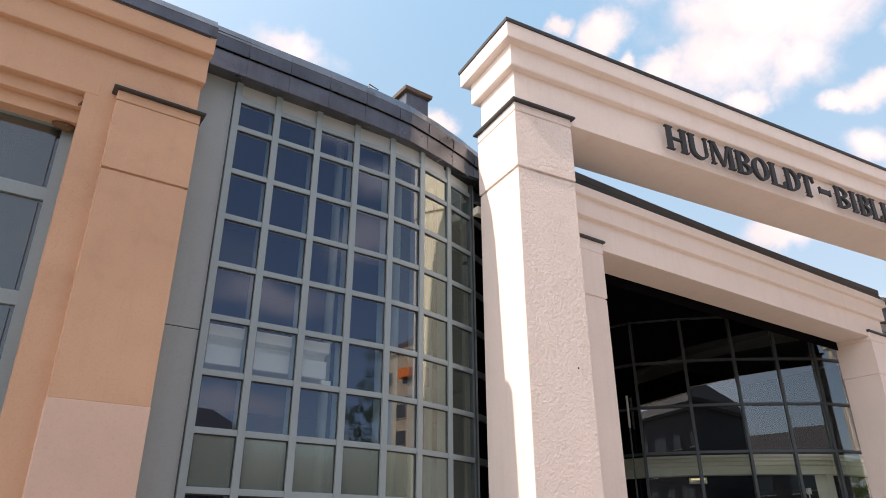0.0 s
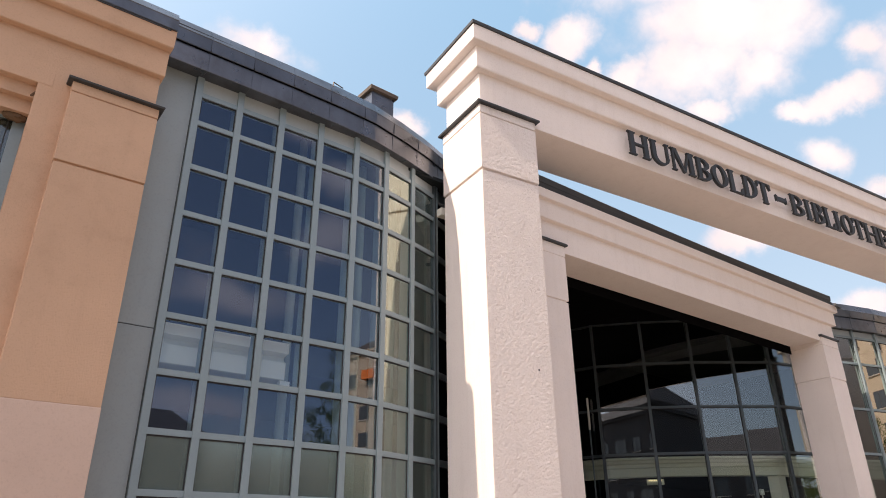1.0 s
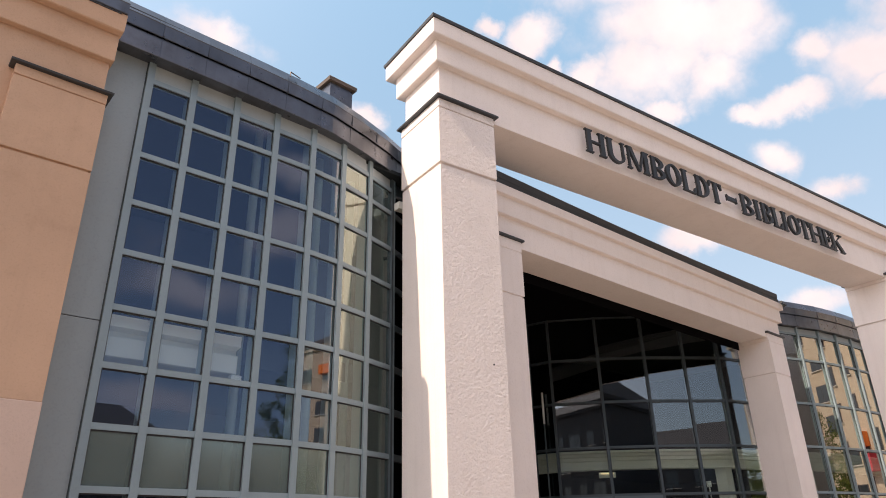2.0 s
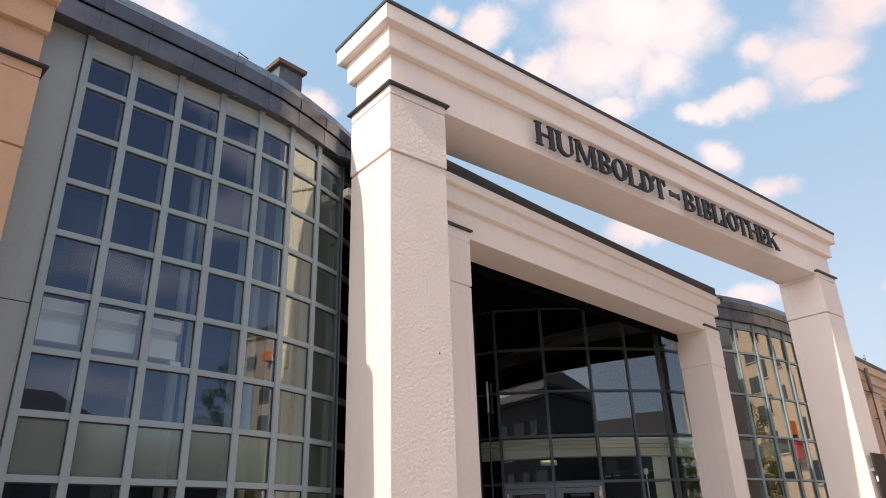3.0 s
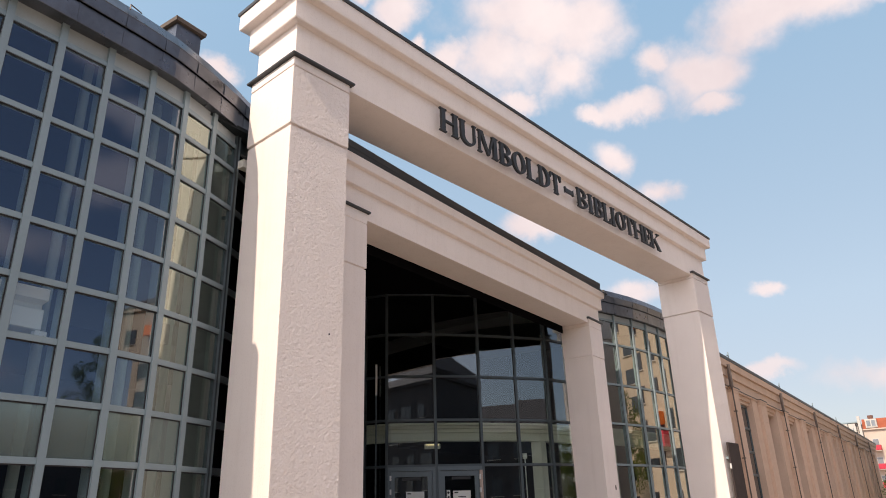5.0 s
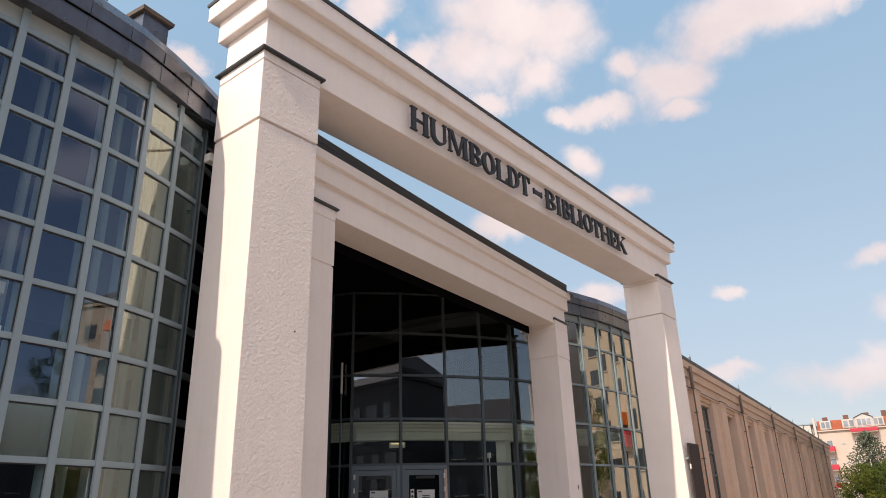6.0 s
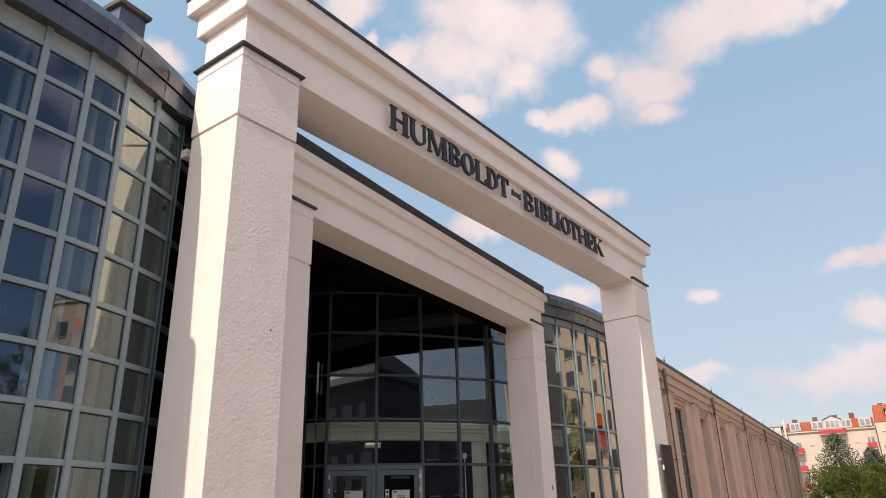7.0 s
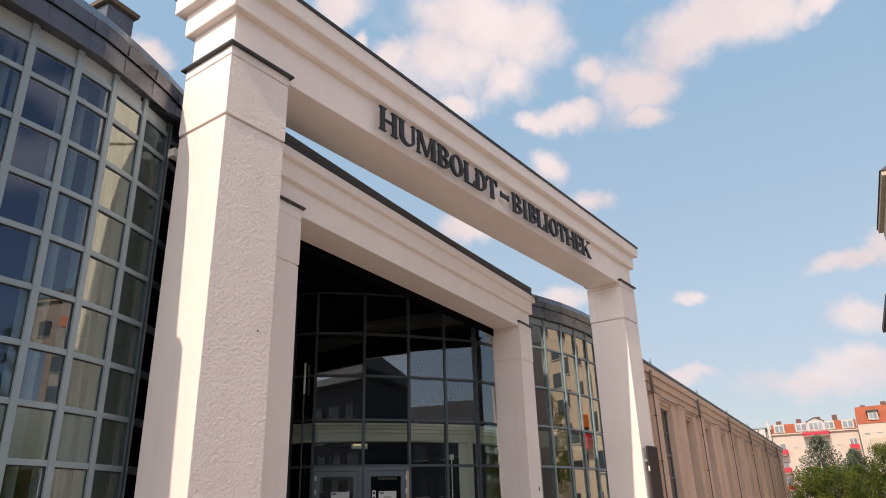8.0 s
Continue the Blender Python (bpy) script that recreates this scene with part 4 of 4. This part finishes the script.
for i in range(6):
    x = 24.15 + 2 * BAY * i
    pipe = empty("downpipe", "dark zinc downpipe with brackets on the rendered wing", "downpipe", "downpipes along the wing")
    bm = tube((x, .52, .1), (x, .52, 6.70), .028)
    part("pipe", bm, PIPE, pipe)
    part("hopper", stack(x - .07, x + .07, .46, .58, [(5.75, -.02), (5.82, .0), (6.70, .0)]), PIPE, pipe)
    for z in (1.2, 3.0, 4.8):
        part("bracket", block(x - .06, x + .06, .465, .60, z, z + .04), PIPE, pipe)
    rod = empty("lightning_rod", "short metal rod standing on the roof edge", "lightning rod", "rods along the wing")
    part("rod", tube((x + .8, .62, 7.04), (x + .8, .62, 7.36), .025), FRAME, rod)
    part("clip", block(x + .50, x + .82, .60, .64, 7.17, 7.20), FRAME, rod)


# far houses, beyond the end of the wing
def far(y, z):
    """Places on the far street front, 130 m away."""
    return -6.26 + (y + 6.26) * 1.285, 1.27 + (z - 1.27) * 1.285


FX = 130.0


def fbox(y0, y1, z0, z1, x0, x1, bm=None):
    a, c = far(y0, z0)
    b, d = far(y1, z1)
    return block(FX + x0, FX + x1, min(a, b), max(a, b), c, d, None, bm)


def far_window(owner, y0, y1, z0, z1, x=-.06):
    w = part("window", fbox(y0, y1, z0, z1, x, .05), WHITEWOOD, owner)
    n = max(1, round(abs(y1 - y0) / .55))
    for i in range(n):
        a, b = y0 + (y1 - y0) * (i + .12) / n, y0 + (y1 - y0) * (i + .88) / n
        part("pane", fbox(a, b, z0 + .1, z1 - .08, x - .02, x + .02), FARPANE, w)


def balcony(owner, y0, y1, z0, z1):
    b = part("balcony", fbox(y0, y1, z0, z1, -1.5, 0), REDPAINT, owner, "bright red balcony front")
    part("balcony_slab", fbox(y0 + .05, y1 - .05, z0 - .12, z0, -1.4, 0), HOUSE_B, b)


house = empty("apartment_house", "pale apartment house with orange mansard roof and red balconies", "house")
part("wall", fbox(-7.25, 2.9, -1, 10.0, 0, 12), HOUSE_B, house)
part("cornice", fbox(-7.25, 2.95, 9.90, 10.05, -.35, 0), HOUSE_B, house)
bm = bmesh.new()
pts = [far(-7.25, 10.05), far(2.9, 10.05), far(2.9, 11.35), far(-7.25, 11.35)]
ring = [bm.verts.new((FX + dx, y, z)) for (y, z), dx in zip(pts, (0, 0, 1.1, 1.1))]
back = [bm.verts.new((FX + 12, y, z)) for y, z in pts]
bm.faces.new(ring)
bm.faces.new(back[::-1])
for i in range(4):
    bm.faces.new((ring[i - 1], ring[i], back[i], back[i - 1]))
part("roof", bm, TILES, house, "orange tiled mansard roof")
for y0, y1 in ((2.5, 1.2), (-.1, -1.6), (-3.0, -4.8), (-5.6, -7.0)):
    d = part("dormer", fbox(y1, y0, 10.15, 11.25, -.15, 1.2), WHITEWOOD, house)
    far_window(d, y1 + .1, y0 - .1, 10.25, 11.15, -.22)
gable = bmesh.new()
tri = [far(-1.6, 10.1), far(-3.6, 10.1), far(-3.6, 11.3), far(-2.6, 11.75), far(-1.6, 11.3)]
f0 = [gable.verts.new((FX - .4, y, z)) for y, z in tri]
f1 = [gable.verts.new((FX + 1.5, y, z)) for y, z in tri]
gable.faces.new(f0)
gable.faces.new(f1[::-1])
for i in range(5):
    gable.faces.new((f0[i - 1], f0[i], f1[i], f1[i - 1]))
g = part("gable", gable, WHITEWOOD, house)
far_window(g, -3.4, -1.8, 10.25, 11.2, -.47)
for ya, za, yb, zb in ((-3.68, 11.27, -2.6, 11.76), (-2.6, 11.76, -1.52, 11.27)):
    verge = bmesh.new()
    pts = [far(ya, za), far(yb, zb), far(yb, zb + .09), far(ya, za + .09)]
    f0 = [verge.verts.new((FX - .5, y, z)) for y, z in pts]
    f1 = [verge.verts.new((FX + 1.5, y, z)) for y, z in pts]
    verge.faces.new(f0)
    verge.faces.new(f1[::-1])
    for i in range(4):
        verge.faces.new((f0[i - 1], f0[i], f1[i], f1[i - 1]))
    part("verge", verge, LEAD, g, "dark metal verge")
# set-back glazed storey with a terrace beside the mansard
terrace = empty("neighbour_house", "white house with a glazed top storey and roof terrace", "house")
part("wall", fbox(3.35, 9.0, -1, 9.6, .3, 12), HOUSE_B, terrace)
top_floor = part("top_storey", fbox(3.5, 8.6, 9.6, 11.0, 1.6, 9), WHITEWOOD, terrace)
for y0 in (3.65, 4.55, 5.45, 6.35):
    far_window(top_floor, y0, y0 + .8, 9.75, 10.85, 1.53)
part("roof_slab", fbox(3.4, 8.8, 11.0, 11.16, .9, 9.3), FRAME, terrace, "pale blue-grey roof edge")
for z in (9.85, 10.1, 10.35):
    part("rail", fbox(3.5, 8.8, z, z + .05, .35, .42), WHITEWOOD, terrace)
part("post", fbox(3.0, 3.3, 8.8, 11.7, -.3, .3), WHITEWOOD, terrace, "white end wall of the terrace")
balcony(house, -4.0, -.9, 9.55, 9.95)
for y0, y1, z0, z1 in ((1.3, 2.3, 7.35, 7.95), (1.3, 2.3, 5.08, 5.7), (-7.05, -6.0, 7.42, 8.1), (-7.05, -6.0, 5.15, 5.8), (1.3, 2.3, 2.9, 3.5), (-7.05, -6.0, 2.9, 3.5)):
    balcony(house, y0, y1, z0, z1)
    far_window(house, y0 + .1, y1 - .1, z1 - .1, z1 + .85)
for z in (8.25, 6.0, 3.8):
    for y in (.25, -1.0, -4.9):
        far_window(house, y - .28, y + .28, z - .12, z + .1)
for y, z in ((2.0, 11.9), (-.5, 12.0), (-2.9, 12.1), (-4.9, 12.2), (-8.4, 13.1), (-10.8, 13.4)):
    part("chimney", fbox(y - .35, y + .25, z - 1.3, z, 2.5, 3.5), CHIMNEY, house)
house_b = empty("corner_house", "pale house with a steep red tiled roof and dormer", "house")
part("wall", fbox(-24, -7.35, -1, 10.5, -1.2, 12), HOUSE_B, house_b)
bm = bmesh.new()
pts = [far(-24, 10.5), far(-7.35, 10.5), far(-7.5, 12.8), far(-24, 12.95)]
ring = [bm.verts.new((FX + dx, y, z)) for (y, z), dx in zip(pts, (-1.3, -1.3, 1.2, 1.2))]
back = [bm.verts.new((FX + 12, y, z)) for y, z in pts]
bm.faces.new(ring)
bm.faces.new(back[::-1])
for i in range(4):
    bm.faces.new((ring[i - 1], ring[i], back[i], back[i - 1]))
part("roof", bm, TILES, house_b, "steep red tiled roof")
d = part("dormer", fbox(-9.85, -8.75, 10.9, 11.95, -1.1, 1.2), WHITEWOOD, house_b)
part("dormer_roof", fbox(-10.0, -8.6, 11.95, 12.1, -1.4, 1.3), LEAD, d)
far_window(d, -9.75, -8.85, 11.0, 11.85, -1.16)
part("balcony", fbox(-13, -8.3, 7.7, 8.6, -2.6, -1.2), HOUSE_A, house_b, "cream balcony front")
for z in (9.3, 6.6, 4.4):
    for y in (-8.2, -9.6, -11.2):
        far_window(house_b, y - .4, y + .4, z - .15, z + .12, -1.26)


# trees
def leaves(bm, rnd, centre, radius, count, size, flat=1.0):
    for _ in range(count):
        v = Vector((rnd.gauss(0, 1), rnd.gauss(0, 1), rnd.gauss(0, 1) * flat))
        v = v.normalized() * radius * rnd.uniform(.55, 1.0)
        p = Vector(centre) + v
        turn = Euler((rnd.uniform(0, 6), rnd.uniform(0, 6), rnd.uniform(0, 6))).to_matrix()
        s = size * rnd.uniform(.6, 1.3)
        bm.faces.new([bm.verts.new(p + turn @ Vector(q)) for q in ((-s, 0, 0), (0, -s * .5, .1 * s), (s, 0, 0), (0, s * .5, .1 * s))])


def broadleaf(x, y, h, r, seed, group="trees at the street's end"):
    rnd = random.Random(seed)
    t = empty("tree", "full green broadleaf tree in summer leaf", "tree", group)
    bm = tube((x, y, 0), (x, y, h * .45), .16, .10)
    for i in range(7):
        a = i * 2.4 + rnd.random()
        tube((x, y, h * (.3 + .03 * i)), (x + math.cos(a) * r * .7, y + math.sin(a) * r * .7, h * (.5 + .06 * i)), .07, .02, 6, bm)
    part("trunk", bm, BARK, t)
    bm = bmesh.new()
    for i in range(46):
        a, k = rnd.uniform(0, 6.3), rnd.uniform(0, 1)
        zz = h * (.30 + .66 * k)
        rr = r * math.sqrt(max(.08, 1 - ((k - .35) / .72) ** 2)) * rnd.uniform(.35, 1)
        leaves(bm, rnd, (x + rr * math.cos(a), y + rr * math.sin(a), zz), rnd.uniform(.4, .85), 170, .085, .8)
    part("crown", bm, LEAF, t)


def spruce(x, y, h, r, seed):
    rnd = random.Random(seed)
    t = empty("spruce", "blue-green spruce with hanging boughs", "tree", "trees at the street's end")
    part("trunk", tube((x, y, 0), (x, y, h), .16, .02), BARK, t)
    bm = bmesh.new()
    for i in range(30):
        k = i / 30
        z = h * (.18 + .80 * k)
        rr = r * (1 - k) ** .8 + .12
        for j in range(9):
            a = j * .7 + i * 1.3 + rnd.uniform(-.2, .2)
            L = rr * rnd.uniform(.7, 1.1)
            for q in range(5):
                d = L * (q + 1) / 5
                leaves(bm, rnd, (x + d * math.cos(a), y + d * math.sin(a), z - .25 * d), .10 + .12 * (1 - k), 10, .085, .5)
    part("crown", bm, NEEDLE, t)


spruce(76, -3.3, 8.0, 4.9, 3)
spruce(78.5, -6.2, 6.6, 3.3, 8)
broadleaf(71, -2.3, 4.3, 1.9, 11)
broadleaf(68, -4.6, 4.3, 2.1, 12)
broadleaf(72, -6.6, 4.4, 1.9, 13)
broadleaf(70, -8.6, 5.9, 1.9, 14)
broadleaf(66, -9.9, 5.2, 2.0, 15)


# houses across the forecourt, seen in the glass
def street_house(x0, x1, y0, y1, h, face, wallmat, roofmat, label, awn=False, seed=1):
    """A block with storeys of windows on the face towards the library."""
    rnd = random.Random(seed)
    ob = empty("street_house", label, "house", "houses across the forecourt")
    part("wall", block(x0, x1, y0, y1, 0, h), wallmat, ob)
    part("cornice", block(x0 - .3, x1 + .3, y0 - .3, y1 + .3, h, h + .35), wallmat, ob)
    mx, my = (x0 + x1) / 2, (y0 + y1) / 2
    bm = bmesh.new()
    base = [bm.verts.new(p) for p in ((x0 - .4, y0 - .4, h + .35), (x1 + .4, y0 - .4, h + .35), (x1 + .4, y1 + .4, h + .35), (x0 - .4, y1 + .4, h + .35))]
    if x1 - x0 > y1 - y0:
        rid = [bm.verts.new((x0 + 2, my, h + 4)), bm.verts.new((x1 - 2, my, h + 4))]
        bm.faces.new((base[0], base[1], rid[1], rid[0]))
        bm.faces.new((base[2], base[3], rid[0], rid[1]))
        bm.faces.new((base[1], base[2], rid[1]))
        bm.faces.new((base[3], base[0], rid[0]))
    else:
        rid = [bm.verts.new((mx, y0 + 2, h + 4)), bm.verts.new((mx, y1 - 2, h + 4))]
        bm.faces.new((base[1], base[2], rid[1], rid[0]))
        bm.faces.new((base[3], base[0], rid[0], rid[1]))
        bm.faces.new((base[0], base[1], rid[0]))
        bm.faces.new((base[2], base[3], rid[1]))
    bm.faces.new(base[::-1])
    part("roof", bm, roofmat, ob)
    lo, hi = (y0, y1) if face == "x" else (x0, x1)
    n = int((hi - lo) / (3.1 if face == "x" else 2.5))
    z = 1.0
    while z + 1.9 < h:
        for i in range(n):
            c = lo + (hi - lo) * (i + .5) / n
            w = (.6 if rnd.random() < .75 else .95) * (1.2 if face == "x" else 1)

            def fb(u0, u1, d0, d1, z0, z1):
                return block(x0 + d0, x0 + d1, u0, u1, z0, z1) if face == "x" else block(u0, u1, y1 - d1, y1 - d0, z0, z1)

            wi = part("window", fb(c - w, c + w, -.03, .1, z, z + 1.55), DARKROOF if face == "x" else HOUSE_C, ob)
            part("pane", fb(c - w + .06, c - .03, -.05, .02, z + .06, z + 1.49), DARKGLASS, wi)
            part("pane", fb(c + .03, c + w - .06, -.05, .02, z + .06, z + 1.49), DARKGLASS, wi)
            part("sill", fb(c - w - .08, c + w + .08, -.14, .0, z - .08, z), WHITEWOOD, wi)
            if awn and (i, round(z)) in ((1, 19), (9, 7), (7, 16), (4, 10)):
                part("awning", fb(c - w - .1, c + w + .1, -.75, -.05, z + .6, z + 1.6), AWNING, wi, "orange awning")
            if awn and (i, round(z)) == (9, 7):
                part("balcony_front", fb(c - w - .2, c + w + .2, -.9, -.05, z - 1.1, z + .1), REDPAINT, wi, "dark red balcony front")
        z += 2.95
    return ob


block_house = street_house(47, 59, -49.5, -12.1, 22.2, "x", HOUSE_A, DARKROOF, "cream apartment block with dark windows and orange awnings", True, 4)
part("side_wing", block(47, 58, -12.1, -10.35, 0, 13.65), HOUSE_A, block_house)
part("wing_eave", block(46.8, 58, -12.1, -10.16, 13.65, 14.0), DARKROOF, block_house)
street_house(-17, 14, -62, -48, 9.0, "y", HOUSE_C, DARKROOF, "grey rendered house, darkened for its shaded side, under a dark tiled roof", False, 6)
street_house(-70, -21, -58, -40, 16.5, "y", HOUSE_C, DARKROOF, "grey rendered house, darkened for its shaded side, under a dark tiled roof", False, 7)
street_house(20, 44, -72, -60, 8.0, "y", HOUSE_C, DARKROOF, "low grey house, darkened for its shaded side, under a dark tiled roof", False, 9)
for i, (x, y, h, r) in enumerate(((42.5, -36.8, 12.2, 2.5), (42, -40.8, 9.3, 3.0), (42.5, -44.6, 9.6, 3.0), (41, -48.6, 10.2, 3.0), (43, -32.6, 8.2, 2.3), (25.5, -42, 19.5, 4.4), (30.5, -45.5, 17, 4.0))):
    broadleaf(x, y, h, r, 21 + i, "trees across the forecourt")
